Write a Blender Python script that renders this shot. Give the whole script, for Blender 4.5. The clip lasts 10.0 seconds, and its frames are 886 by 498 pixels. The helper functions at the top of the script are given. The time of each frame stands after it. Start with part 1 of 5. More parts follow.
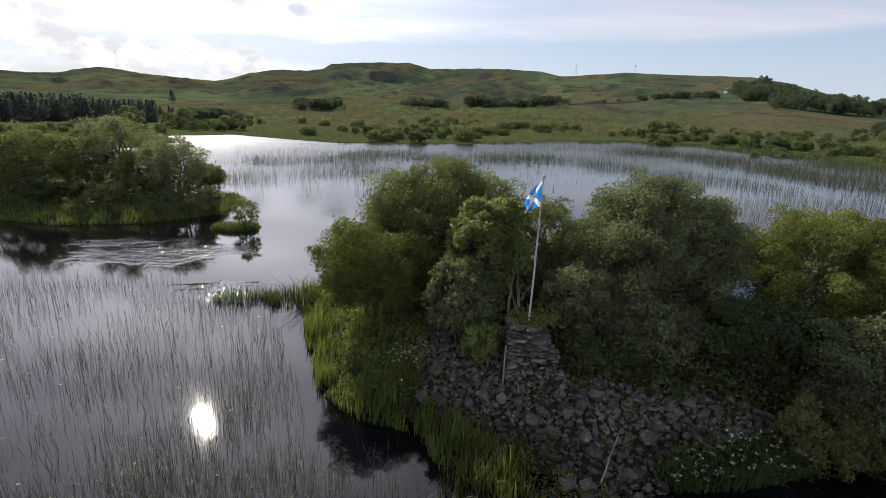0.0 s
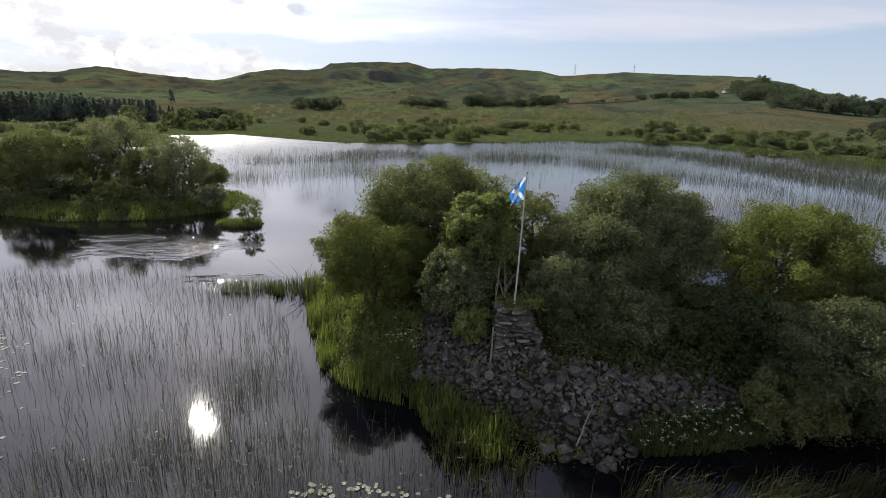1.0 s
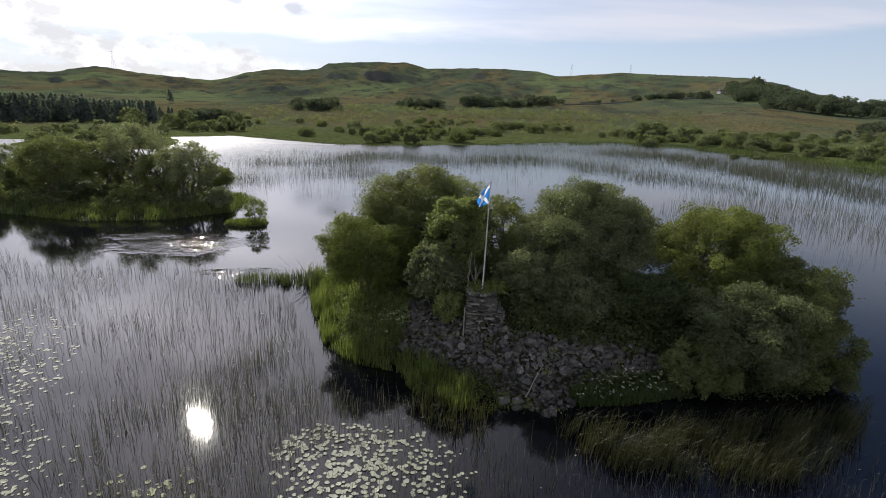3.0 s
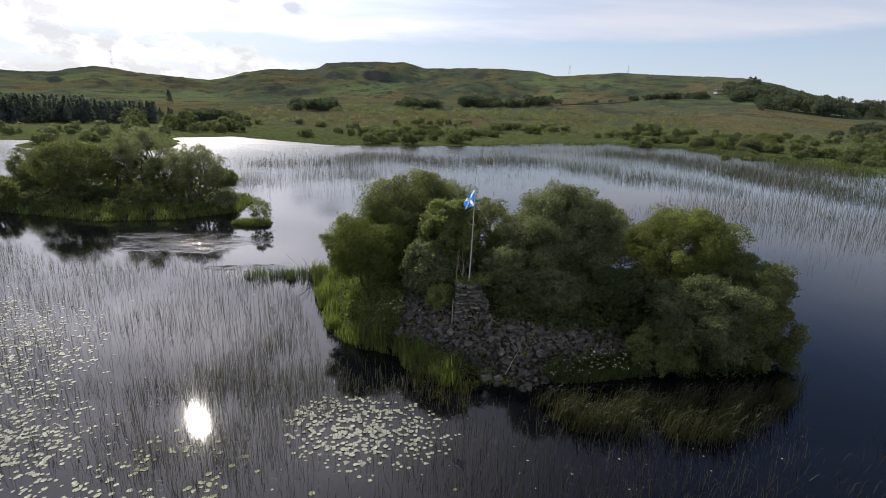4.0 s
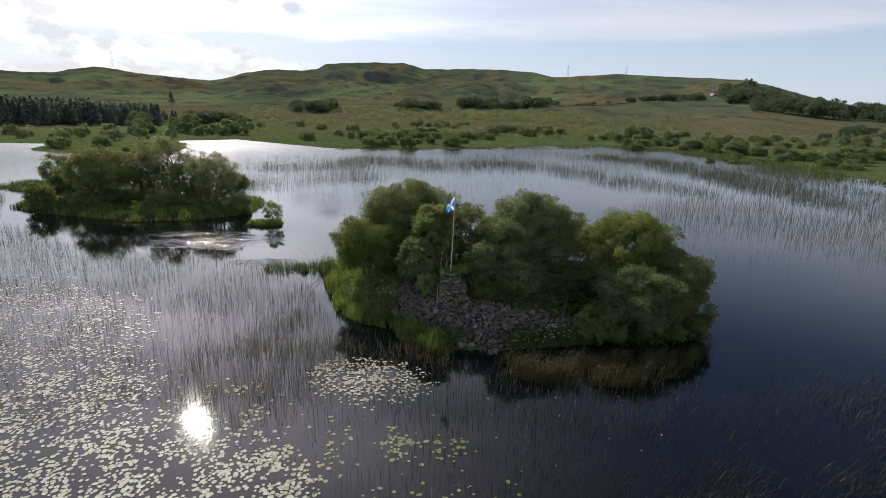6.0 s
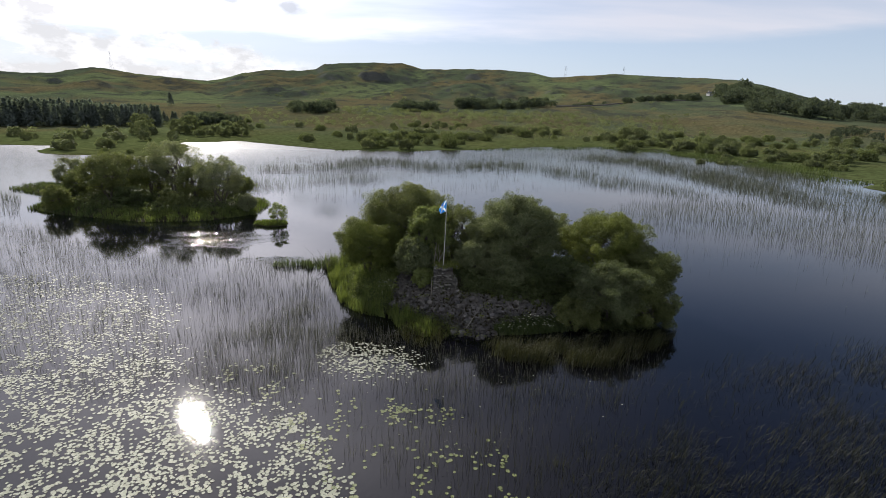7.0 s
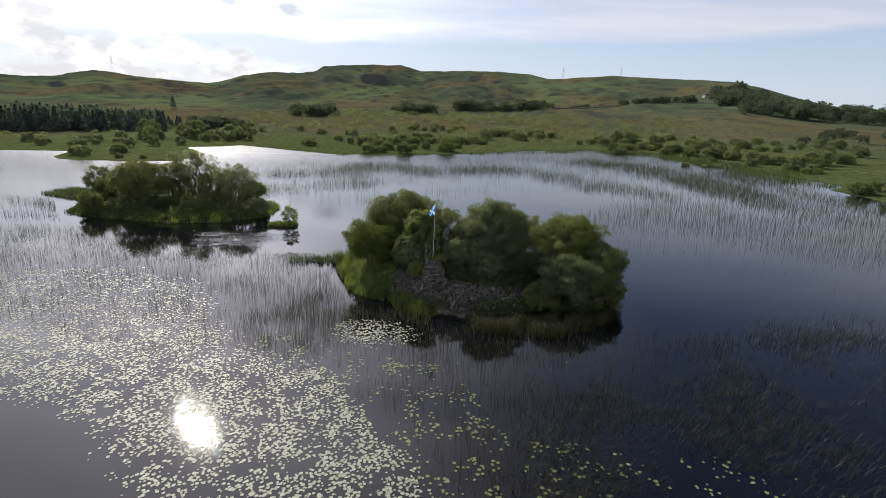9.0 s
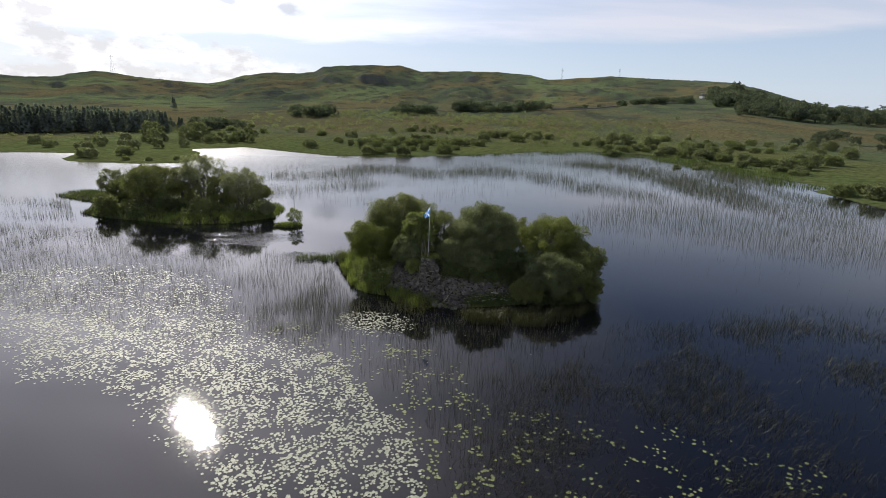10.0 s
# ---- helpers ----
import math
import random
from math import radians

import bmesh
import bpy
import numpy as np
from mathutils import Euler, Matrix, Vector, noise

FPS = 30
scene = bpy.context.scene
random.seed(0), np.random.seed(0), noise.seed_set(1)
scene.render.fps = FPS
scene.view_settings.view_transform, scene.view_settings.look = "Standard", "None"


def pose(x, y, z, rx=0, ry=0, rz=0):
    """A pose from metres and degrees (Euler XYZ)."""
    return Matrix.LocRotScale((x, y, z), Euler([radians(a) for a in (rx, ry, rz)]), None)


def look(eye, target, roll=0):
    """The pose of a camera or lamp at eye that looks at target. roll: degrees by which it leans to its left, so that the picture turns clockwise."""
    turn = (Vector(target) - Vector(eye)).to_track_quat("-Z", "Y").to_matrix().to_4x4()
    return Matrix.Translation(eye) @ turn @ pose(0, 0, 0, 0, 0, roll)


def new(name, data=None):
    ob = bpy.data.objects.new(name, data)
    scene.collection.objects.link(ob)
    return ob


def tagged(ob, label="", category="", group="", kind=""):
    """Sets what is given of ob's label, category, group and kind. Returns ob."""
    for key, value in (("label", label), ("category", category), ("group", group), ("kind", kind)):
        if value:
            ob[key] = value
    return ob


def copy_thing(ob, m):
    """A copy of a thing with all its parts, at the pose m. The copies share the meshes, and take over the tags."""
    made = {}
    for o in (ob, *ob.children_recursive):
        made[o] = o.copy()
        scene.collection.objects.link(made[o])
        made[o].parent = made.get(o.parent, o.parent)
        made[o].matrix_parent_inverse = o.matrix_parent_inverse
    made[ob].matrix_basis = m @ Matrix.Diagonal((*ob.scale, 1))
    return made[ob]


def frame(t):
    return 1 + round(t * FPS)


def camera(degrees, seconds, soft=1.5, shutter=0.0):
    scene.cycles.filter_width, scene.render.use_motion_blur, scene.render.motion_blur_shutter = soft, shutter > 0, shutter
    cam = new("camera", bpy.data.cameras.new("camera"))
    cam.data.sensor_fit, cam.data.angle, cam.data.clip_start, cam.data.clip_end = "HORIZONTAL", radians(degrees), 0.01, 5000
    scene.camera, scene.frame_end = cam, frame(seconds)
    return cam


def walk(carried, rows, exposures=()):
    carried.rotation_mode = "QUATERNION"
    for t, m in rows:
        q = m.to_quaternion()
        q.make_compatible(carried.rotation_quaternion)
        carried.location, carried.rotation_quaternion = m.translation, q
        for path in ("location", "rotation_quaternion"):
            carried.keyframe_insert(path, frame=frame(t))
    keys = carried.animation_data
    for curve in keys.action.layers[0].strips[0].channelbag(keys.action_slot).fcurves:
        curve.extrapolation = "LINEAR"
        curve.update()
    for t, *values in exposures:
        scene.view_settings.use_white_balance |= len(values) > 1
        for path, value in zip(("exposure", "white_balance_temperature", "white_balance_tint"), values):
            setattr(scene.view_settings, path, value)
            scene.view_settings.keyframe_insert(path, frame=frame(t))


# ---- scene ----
cam = camera(82.0, 10.0, soft=0.8)
PATH = [
    (0, (0.108, -0.722, 10.029), (0.056, 1.207, 9.505), 1.3),
    (0.5, (0.233, -1.474, 10.051), (0.183, 0.455, 9.525), 1.3),
    (1, (0.388, -2.331, 10.118), (0.339, -0.402, 9.592), 1.3),
    (1.5, (0.566, -3.237, 10.29), (0.519, -1.308, 9.763), 1.3),
    (2, (0.751, -4.236, 10.525), (0.708, -2.307, 9.998), 1.5),
    (2.5, (1.001, -5.21, 10.745), (0.958, -3.281, 10.219), 1.4),
    (4, (1.672, -9.146, 11.637), (1.638, -7.217, 11.109), 1.4),
    (4.5, (1.908, -10.594, 11.965), (1.875, -8.665, 11.438), 1.4),
    (5, (2.106, -12.206, 12.336), (2.075, -10.277, 11.808), 1.4),
    (5.5, (2.3, -13.699, 12.643), (2.269, -11.77, 12.116), 1.5),
    (6.8, (2.927, -18.125, 13.73), (2.897, -16.196, 13.202), 1.3),
    (7, (2.973, -18.805, 13.85), (2.948, -16.876, 13.322), 1.4),
    (7.5, (3.237, -20.59, 14.24), (3.21, -18.661, 13.712), 1.4),
    (8, (3.486, -22.495, 14.616), (3.46, -20.566, 14.089), 1.3),
    (8.5, (3.703, -24.358, 15.041), (3.678, -22.428, 14.515), 1.3),
    (9, (3.923, -26.366, 15.509), (3.9, -24.436, 14.985), 1.3),
    (9.5, (4.196, -28.317, 15.981), (4.173, -26.387, 15.457), 1.3),
    (10, (4.461, -30.438, 16.531), (4.44, -28.508, 16.007), 1.3),
]
walk(cam, [(t, look(eye, target, roll)) for t, eye, target, roll in PATH])

# ---- light: afternoon sun ahead and to the left, thin bright cloud ----
SUN = Vector((-0.420, 0.745, 0.518)).normalized()
scene.view_settings.exposure = 0.1
lamp = bpy.data.lights.new("sun", "SUN")
lamp.energy, lamp.angle, lamp.color = 5.0, radians(0.53), (1.0, 0.94, 0.84)
sun = new("sun", lamp)
sun.matrix_world = look(SUN * 900, (0, 0, 0))


class Nodes:
    """A small builder for node trees."""

    def __init__(self, tree):
        self.tree = tree

    def add(self, kind, **sets):
        n = self.tree.nodes.new(kind)
        for key, value in sets.items():
            if key in ("operation", "blend_type", "data_type", "sky_type", "noise_dimensions", "feature"):
                if key == "operation":
                    n.operation = value
                elif key == "blend_type":
                    n.blend_type = value
                elif key == "data_type":
                    n.data_type = value
                elif key == "feature":
                    n.feature = value
                elif key == "noise_dimensions":
                    n.noise_dimensions = value
                else:
                    n.sky_type = value
            else:
                self.put(n.inputs[key.replace("_", " ")], value)
        return n

    def put(self, socket, value):
        if isinstance(value, bpy.types.NodeSocket):
            self.tree.links.new(value, socket)
        elif isinstance(value, bpy.types.Node):
            self.tree.links.new(value.outputs[0], socket)
        else:
            socket.default_value = value

    def math(self, op, a, b=0.0, c=None, clamp=False):
        n = self.tree.nodes.new("ShaderNodeMath")
        n.operation, n.use_clamp = op, clamp
        self.put(n.inputs[0], a)
        self.put(n.inputs[1], b)
        if c is not None:
            self.put(n.inputs[2], c)
        return n.outputs[0]

    def vec(self, op, a, b=(0, 0, 0)):
        n = self.tree.nodes.new("ShaderNodeVectorMath")
        n.operation = op
        self.put(n.inputs[0], a)
        self.put(n.inputs[1], b)
        return n.outputs["Value"] if op in ("DOT_PRODUCT", "LENGTH") else n.outputs[0]

    def mix(self, fac, a, b, blend="MIX"):
        n = self.tree.nodes.new("ShaderNodeMix")
        n.data_type, n.blend_type = "RGBA", blend
        self.put(n.inputs[0], fac)
        self.put(n.inputs[6], a)
        self.put(n.inputs[7], b)
        return n.outputs[2]

    def noise(self, vector, scale, detail=4.0, rough=0.55):
        n = self.tree.nodes.new("ShaderNodeTexNoise")
        self.put(n.inputs["Vector"], vector)
        n.inputs["Scale"].default_value, n.inputs["Detail"].default_value, n.inputs["Roughness"].default_value = scale, detail, rough
        return n.outputs["Fac"]

    def ramp(self, fac, *stops):
        n = self.tree.nodes.new("ShaderNodeValToRGB")
        self.put(n.inputs[0], fac)
        e = n.color_ramp.elements
        while len(e) < len(stops):
            e.new(0.5)
        for el, (at, col) in zip(e, stops):
            el.position = at
            el.color = (col, col, col, 1) if isinstance(col, (int, float)) else (*col, 1)
        return n.outputs[0]

    def scale(self, vector, xyz):
        return self.vec("MULTIPLY", vector, xyz)


world = bpy.data.worlds.new("sky")
scene.world = world
world.use_nodes = True
world.node_tree.nodes.clear()
N = Nodes(world.node_tree)
sky = N.add("ShaderNodeTexSky", sky_type="NISHITA")
sky.sun_disc, sky.sun_elevation, sky.sun_rotation = False, math.asin(SUN.z), math.atan2(SUN.x, SUN.y)
sky.air_density, sky.dust_density, sky.ozone_density = 1.0, 0.5, 2.0
way = N.tree.nodes.new("ShaderNodeTexCoord").outputs["Generated"]
parts = N.add("ShaderNodeSeparateXYZ", Vector=way)
up = N.math("MAXIMUM", parts.outputs["Z"], 0.0)
flat = N.vec("DIVIDE", way, N.add("ShaderNodeCombineXYZ", X=N.math("ADD", up, 0.12), Y=N.math("ADD", up, 0.12), Z=1.0))
toward = N.math("MAXIMUM", N.vec("DOT_PRODUCT", way, tuple(SUN)), 0.0)
glow = N.math("POWER", toward, 12.0)
# high veil, drawn out in streaks
veil = N.ramp(N.noise(N.scale(flat, (0.5, 1.5, 0)), 1.1, 5, 0.5), (0.32, 0.28), (0.64, 0.95))
veil_at = N.math("MAXIMUM", N.ramp(toward, (0.66, 0.03), (0.94, 1.0)), N.ramp(up, (0.17, 0.85), (0.34, 0.0)))
edge = N.math("ADD", up, N.math("MULTIPLY", N.math("SUBTRACT", N.noise(N.scale(way, (2.0, 2.0, 14.0)), 1.3, 5), 0.5), 0.09))
veil = N.math("MULTIPLY", N.math("MULTIPLY", veil, veil_at), N.ramp(edge, (0.112, 0.07), (0.136, 1.0)))
# heaped clouds low over the hills on the sunny side
west = N.math("MULTIPLY", parts.outputs["X"], -1.0)
heap_top = N.math("ADD", 0.082, N.math("MULTIPLY", N.math("SUBTRACT", west, 0.26), 0.16))
heap_top = N.math("ADD", heap_top, N.math("MULTIPLY", N.math("SUBTRACT", N.noise(N.scale(way, (9.0, 9.0, 12.0)), 1.4, 7, 0.62), 0.5), 0.11))
heap = N.ramp(N.math("MULTIPLY", N.math("SUBTRACT", heap_top, up), 10.0), (0.0, 0.0), (0.10, 1.0))
heap = N.math("MULTIPLY", heap, N.ramp(west, (0.24, 0.0), (0.32, 1.0)))
heap = N.math("MULTIPLY", heap, N.ramp(N.noise(N.scale(way, (7.0, 7.0, 24.0)), 1.2, 5, 0.6), (0.38, 0.20), (0.48, 1.0)))
heap_body = N.ramp(N.noise(N.scale(way, (11.0, 11.0, 20.0)), 1.6, 6, 0.6), (0.42, 0.72), (0.56, 1.0))
cloud_power = N.math("ADD", N.math("MULTIPLY", glow, 38.0), 7.2)
cloud_col = N.mix(1.0, (1.0, 0.965, 1.04, 1), N.add("ShaderNodeCombineXYZ", X=cloud_power, Y=cloud_power, Z=cloud_power), "MULTIPLY")
heap_col = N.mix(1.0, (9.7, 9.6, 9.9, 1), heap_body, "MULTIPLY")
# unseen bright broken cloud, added behind the walk as fill for shaded sides
behind = N.math("MULTIPLY", N.ramp(N.math("MULTIPLY", parts.outputs["Y"], -1.0), (0.0, 0.0), (0.35, 0.64)), N.ramp(N.noise(flat, 1.4, 5, 0.55), (0.36, 0.2), (0.60, 1.0)))
haze = N.ramp(up, (0.0, 0.75), (0.35, 0.0))
clear = N.mix(haze, N.mix(1.0, sky, (0.77, 0.74, 0.82, 1), "MULTIPLY"), (5.3, 6.3, 7.8, 1))
col = N.mix(N.math("MULTIPLY", veil, 0.8), clear, cloud_col)
col = N.mix(N.math("MULTIPLY", heap, 0.85), col, heap_col)
col = N.mix(behind, col, (11.0, 11.0, 11.4, 1))
# two small grey puffs high over the saddle of the hills
for bearing, rise, size in ((-22.3, 9.7, 0.034), (-16.6, 9.4, 0.032), (-13.8, 11.0, 0.034)):
    aim = Vector((math.sin(radians(bearing)) * math.cos(radians(rise)), math.cos(radians(bearing)) * math.cos(radians(rise)), math.sin(radians(rise))))
    gap = N.vec("LENGTH", N.scale(N.vec("SUBTRACT", way, tuple(aim)), (1.0, 1.0, 1.9)))
    gap = N.math("ADD", gap, N.math("MULTIPLY", N.math("SUBTRACT", N.noise(N.scale(way, (30, 30, 60)), 1.0, 4), 0.5), 0.035))
    col = N.mix(N.ramp(N.math("DIVIDE", gap, size), (0.35, 0.8), (1.0, 0.0)), col, (5.2, 5.5, 6.2, 1))
back = N.add("ShaderNodeBackground", Color=col, Strength=0.11)
N.tree.links.new(back.outputs[0], N.add("ShaderNodeOutputWorld").inputs[0])


# ---- materials ----
def material(name):
    m = bpy.data.materials.new(name)
    m.use_nodes = True
    m.node_tree.nodes.clear()
    n = Nodes(m.node_tree)
    n.out = n.add("ShaderNodeOutputMaterial")
    return m, n


def finish(n, shader):
    n.tree.links.new(shader.outputs[0], n.out.inputs[0])


def spot(n):
    return n.tree.nodes.new("ShaderNodeNewGeometry").outputs["Position"]


def own(n):
    return n.tree.nodes.new("ShaderNodeTexCoord").outputs["Object"]


def island(n):
    return n.tree.nodes.new("ShaderNodeNewGeometry").outputs["Random Per Island"]


def chance(n):
    return n.tree.nodes.new("ShaderNodeObjectInfo").outputs["Random"]


def bumped(n, height, strength=0.4, distance=0.02):
    b = n.add("ShaderNodeBump", Height=height, Strength=strength, Distance=distance)
    return b


def leafy(name, dark, light, glow=0.35, rough=0.5, patch=0.6, gloss=0.3):
    """Leaves and blades: each one of its own tone, light shining through."""
    m, n = material(name)
    tone = n.mix(island(n), (*dark, 1), (*light, 1))
    broad = n.ramp(n.noise(spot(n), patch, 3), (0.3, 0.55), (0.7, 1.35))
    tone = n.mix(1.0, tone, broad, "MULTIPLY")
    tone = n.mix(0.25, tone, n.mix(chance(n), (*dark, 1), (*light, 1)))
    skin = n.add("ShaderNodeBsdfPrincipled", Base_Color=tone, Roughness=rough, IOR=1.4, Specular_IOR_Level=gloss)
    warm = n.mix(1.0, tone, (1.10, 1.13, 0.63, 1), "MULTIPLY")
    thin = n.add("ShaderNodeBsdfTranslucent", Color=warm)
    both = n.tree.nodes.new("ShaderNodeMixShader")
    both.inputs[0].default_value = glow
    n.tree.links.new(skin.outputs[0], both.inputs[1])
    n.tree.links.new(thin.outputs[0], both.inputs[2])
    finish(n, both)
    return m


WILLOW = leafy("willow_leaf", (0.080, 0.098, 0.040), (0.214, 0.232, 0.098), 0.46, 0.55, 0.6, 0.14)
WILLOW_GREY = leafy("grey_willow_leaf", (0.084, 0.104, 0.054), (0.236, 0.258, 0.144), 0.45, 0.55, 0.6, 0.16)
# willow leaf lightened: veiling glare over the wooded islet put into its colour
GLARE_WILLOW = leafy("glare_willow_leaf", (0.108, 0.126, 0.076), (0.272, 0.288, 0.184), 0.50, 0.55, 0.6, 0.14)
BRIGHT = leafy("bright_leaf", (0.086, 0.110, 0.030), (0.208, 0.228, 0.072), 0.46, 0.5, 0.6, 0.16)
ALDER = leafy("alder_leaf", (0.104, 0.140, 0.048), (0.270, 0.304, 0.120), 0.50, 0.45, 0.6, 0.25)
# green lowered in tone: the deep shade under the trees is in the colour
SHADE_HERB = leafy("shade_herb_leaf", (0.046, 0.064, 0.026), (0.112, 0.132, 0.054), 0.4)
GRASS = leafy("grass_blade", (0.066, 0.094, 0.028), (0.176, 0.208, 0.068), 0.50, 0.5, 0.9)
SEDGE = leafy("sedge_blade", (0.015, 0.019, 0.008), (0.074, 0.073, 0.030), 0.3, 0.5, 0.9)
REED = leafy("club_rush_stem", (0.030, 0.034, 0.026), (0.150, 0.146, 0.110), 0.18, 0.45)
REED_FAR = leafy("far_rush_stem", (0.042, 0.050, 0.038), (0.122, 0.128, 0.094), 0.25, 0.5)
# needles paler and bluer than real ones: distance haze mixed into the colour
HAZED_CONIFER = leafy("hazed_conifer_needle", (0.090, 0.112, 0.108), (0.160, 0.185, 0.175), 0.45, 0.9, 0.05, 0.0)
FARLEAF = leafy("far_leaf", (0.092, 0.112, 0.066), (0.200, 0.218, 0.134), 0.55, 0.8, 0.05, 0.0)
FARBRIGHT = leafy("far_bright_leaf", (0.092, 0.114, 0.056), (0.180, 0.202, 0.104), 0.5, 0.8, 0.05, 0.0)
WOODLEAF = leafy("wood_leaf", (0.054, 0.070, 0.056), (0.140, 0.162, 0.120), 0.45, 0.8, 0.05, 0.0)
BLOSSOM = leafy("white_blossom", (0.60, 0.58, 0.48), (0.82, 0.82, 0.74), 0.3, 0.6)


def water_material():
    m, n = material("loch_water")
    p = spot(n)
    swell = n.noise(n.scale(p, (0.9, 0.6, 0)), 0.9, 3, 0.5)
    fine = n.noise(n.scale(p, (1.7, 0.7, 0)), 4.0, 4, 0.55)
    chop = n.noise(n.scale(p, (0.6, 1.4, 0)), 1.35, 4, 0.6)
    breeze = n.ramp(n.noise(n.scale(p, (0.6, 1.5, 0)), 0.022, 3), (0.42, 0.0), (0.62, 1.0))
    ragged = n.math("MULTIPLY", n.math("SUBTRACT", n.noise(p, 0.45, 4), 0.5), 1.6)
    eddies = [n.ramp(n.math("ADD", ragged, n.math("DIVIDE", n.vec("LENGTH", n.scale(n.vec("SUBTRACT", p, (cx, cy, 0.0)), (0.7, 1.3, 0))), size)), (0.30, 1.0), (1.0, 0.0))
              for cx, cy, size in ((-21.2, 33.4, 4.6), (-12.8, 26.0, 2.2), (-25.5, 35.5, 2.6))]
    eddy = n.math("MAXIMUM", n.math("MAXIMUM", eddies[0], eddies[1]), eddies[2])
    place_ = n.add("ShaderNodeSeparateXYZ", Vector=p)
    open_loch = n.ramp(n.math("DIVIDE", place_.outputs["Y"], 200.0), (0.25, 0.0), (0.75, 1.0))
    open_loch = n.math("MULTIPLY", open_loch, n.ramp(n.math("DIVIDE", n.math("ADD", place_.outputs["X"], 100.0), 200.0), (0.36, 1.0), (0.58, 0.42)))
    calm = n.math("ADD", n.math("MULTIPLY", swell, 0.0012), n.math("MULTIPLY", fine, 0.0016))
    wind = n.math("MULTIPLY", n.math("ADD", n.math("MULTIPLY", breeze, 0.003), n.math("MULTIPLY", open_loch, 0.014)), fine)
    waves = n.math("MULTIPLY", n.math("MULTIPLY", eddy, 0.12), chop)
    waves = n.math("ADD", waves, n.math("MULTIPLY", n.math("MULTIPLY", open_loch, 0.12), n.noise(n.scale(p, (0.5, 1.2, 0)), 0.60, 5, 0.65)))
    bump = n.add("ShaderNodeBump", Height=n.math("ADD", n.math("ADD", calm, wind), waves), Strength=1.0, Distance=1.0)
    peat = n.mix(n.noise(p, 0.3, 3), (0.0022, 0.0024, 0.0042, 1), (0.0036, 0.0036, 0.0062, 1))
    s = n.add("ShaderNodeBsdfPrincipled", Base_Color=peat, Roughness=n.math("ADD", n.math("MULTIPLY", open_loch, 0.24), 0.034), IOR=1.333, Normal=bump)
    finish(n, s)
    return m


WATER = water_material()


def ground_material():
    m, n = material("moor_ground")
    p = spot(n)
    z = n.add("ShaderNodeSeparateXYZ", Vector=p).outputs["Z"]
    broad = n.noise(n.scale(p, (1, 0.45, 1)), 0.008, 5, 0.6)
    mid = n.noise(n.scale(p, (1, 0.5, 1)), 0.035, 6, 0.68)
    tuft = n.noise(n.scale(p, (1, 0.5, 1)), 0.14, 5, 0.7)
    fine = n.noise(p, 0.5, 4, 0.65)
    green = n.mix(tuft, (0.034, 0.047, 0.029, 1), (0.094, 0.112, 0.066, 1))
    lush = n.mix(tuft, (0.070, 0.094, 0.044, 1), (0.128, 0.156, 0.074, 1))
    straw = n.mix(tuft, (0.066, 0.058, 0.030, 1), (0.150, 0.124, 0.064, 1))
    heath = n.mix(fine, (0.022, 0.028, 0.025, 1), (0.054, 0.059, 0.048, 1))
    c = n.mix(n.ramp(broad, (0.46, 0.0), (0.58, 0.80)), green, straw)
    c = n.mix(n.ramp(n.noise(n.scale(p, (1, 0.4, 1)), 0.0065, 4), (0.54, 0.0), (0.62, 0.85)), c, lush)
    c = n.mix(n.ramp(mid, (0.50, 0.0), (0.60, 0.80)), c, heath)
    bog = n.math("MULTIPLY", n.ramp(n.math("DIVIDE", z, 20.0), (0.045, 0.0), (0.06, 0.8), (0.40, 0.8), (0.65, 0.0)), n.ramp(n.noise(n.scale(p, (1, 0.5, 1)), 0.018, 4), (0.38, 0.2), (0.55, 1.0)))
    c = n.mix(bog, c, n.mix(tuft, (0.052, 0.046, 0.024, 1), (0.124, 0.108, 0.054, 1)))
    slope = n.add("ShaderNodeSeparateXYZ", Vector=n.tree.nodes.new("ShaderNodeNewGeometry").outputs["Normal"]).outputs["Z"]
    c = n.mix(n.ramp(slope, (0.84, 0.85), (0.955, 0.0)), c, (0.074, 0.078, 0.072, 1))
    c = n.mix(n.ramp(n.math("DIVIDE", z, 4.0), (0.14, 0.75), (0.26, 0.0)), c, n.mix(tuft, (0.036, 0.050, 0.017, 1), (0.088, 0.104, 0.034, 1)))
    c = n.mix(n.ramp(z, (0.02, 0.7), (0.12, 0.0)), c, (0.030, 0.028, 0.018, 1))
    c = n.mix(1.0, c, n.ramp(fine, (0.28, 0.5), (0.72, 1.45)), "MULTIPLY")
    s = n.add("ShaderNodeBsdfPrincipled", Base_Color=c, Roughness=0.95, Specular_IOR_Level=0.0, Normal=bumped(n, fine, 0.5, 0.4))
    finish(n, s)
    return m


GROUND = ground_material()


def soil_material():
    m, n = material("island_soil")
    p = spot(n)
    c = n.mix(n.noise(p, 2.5, 5), (0.018, 0.016, 0.011, 1), (0.060, 0.055, 0.030, 1))
    c = n.mix(n.ramp(n.noise(p, 0.7, 4), (0.50, 0.0), (0.65, 0.5)), c, (0.030, 0.038, 0.015, 1))
    s = n.add("ShaderNodeBsdfPrincipled", Base_Color=c, Roughness=0.95, Specular_IOR_Level=0.05, Normal=bumped(n, n.noise(p, 9, 5), 0.8, 0.05))
    finish(n, s)
    return m


SOIL = soil_material()


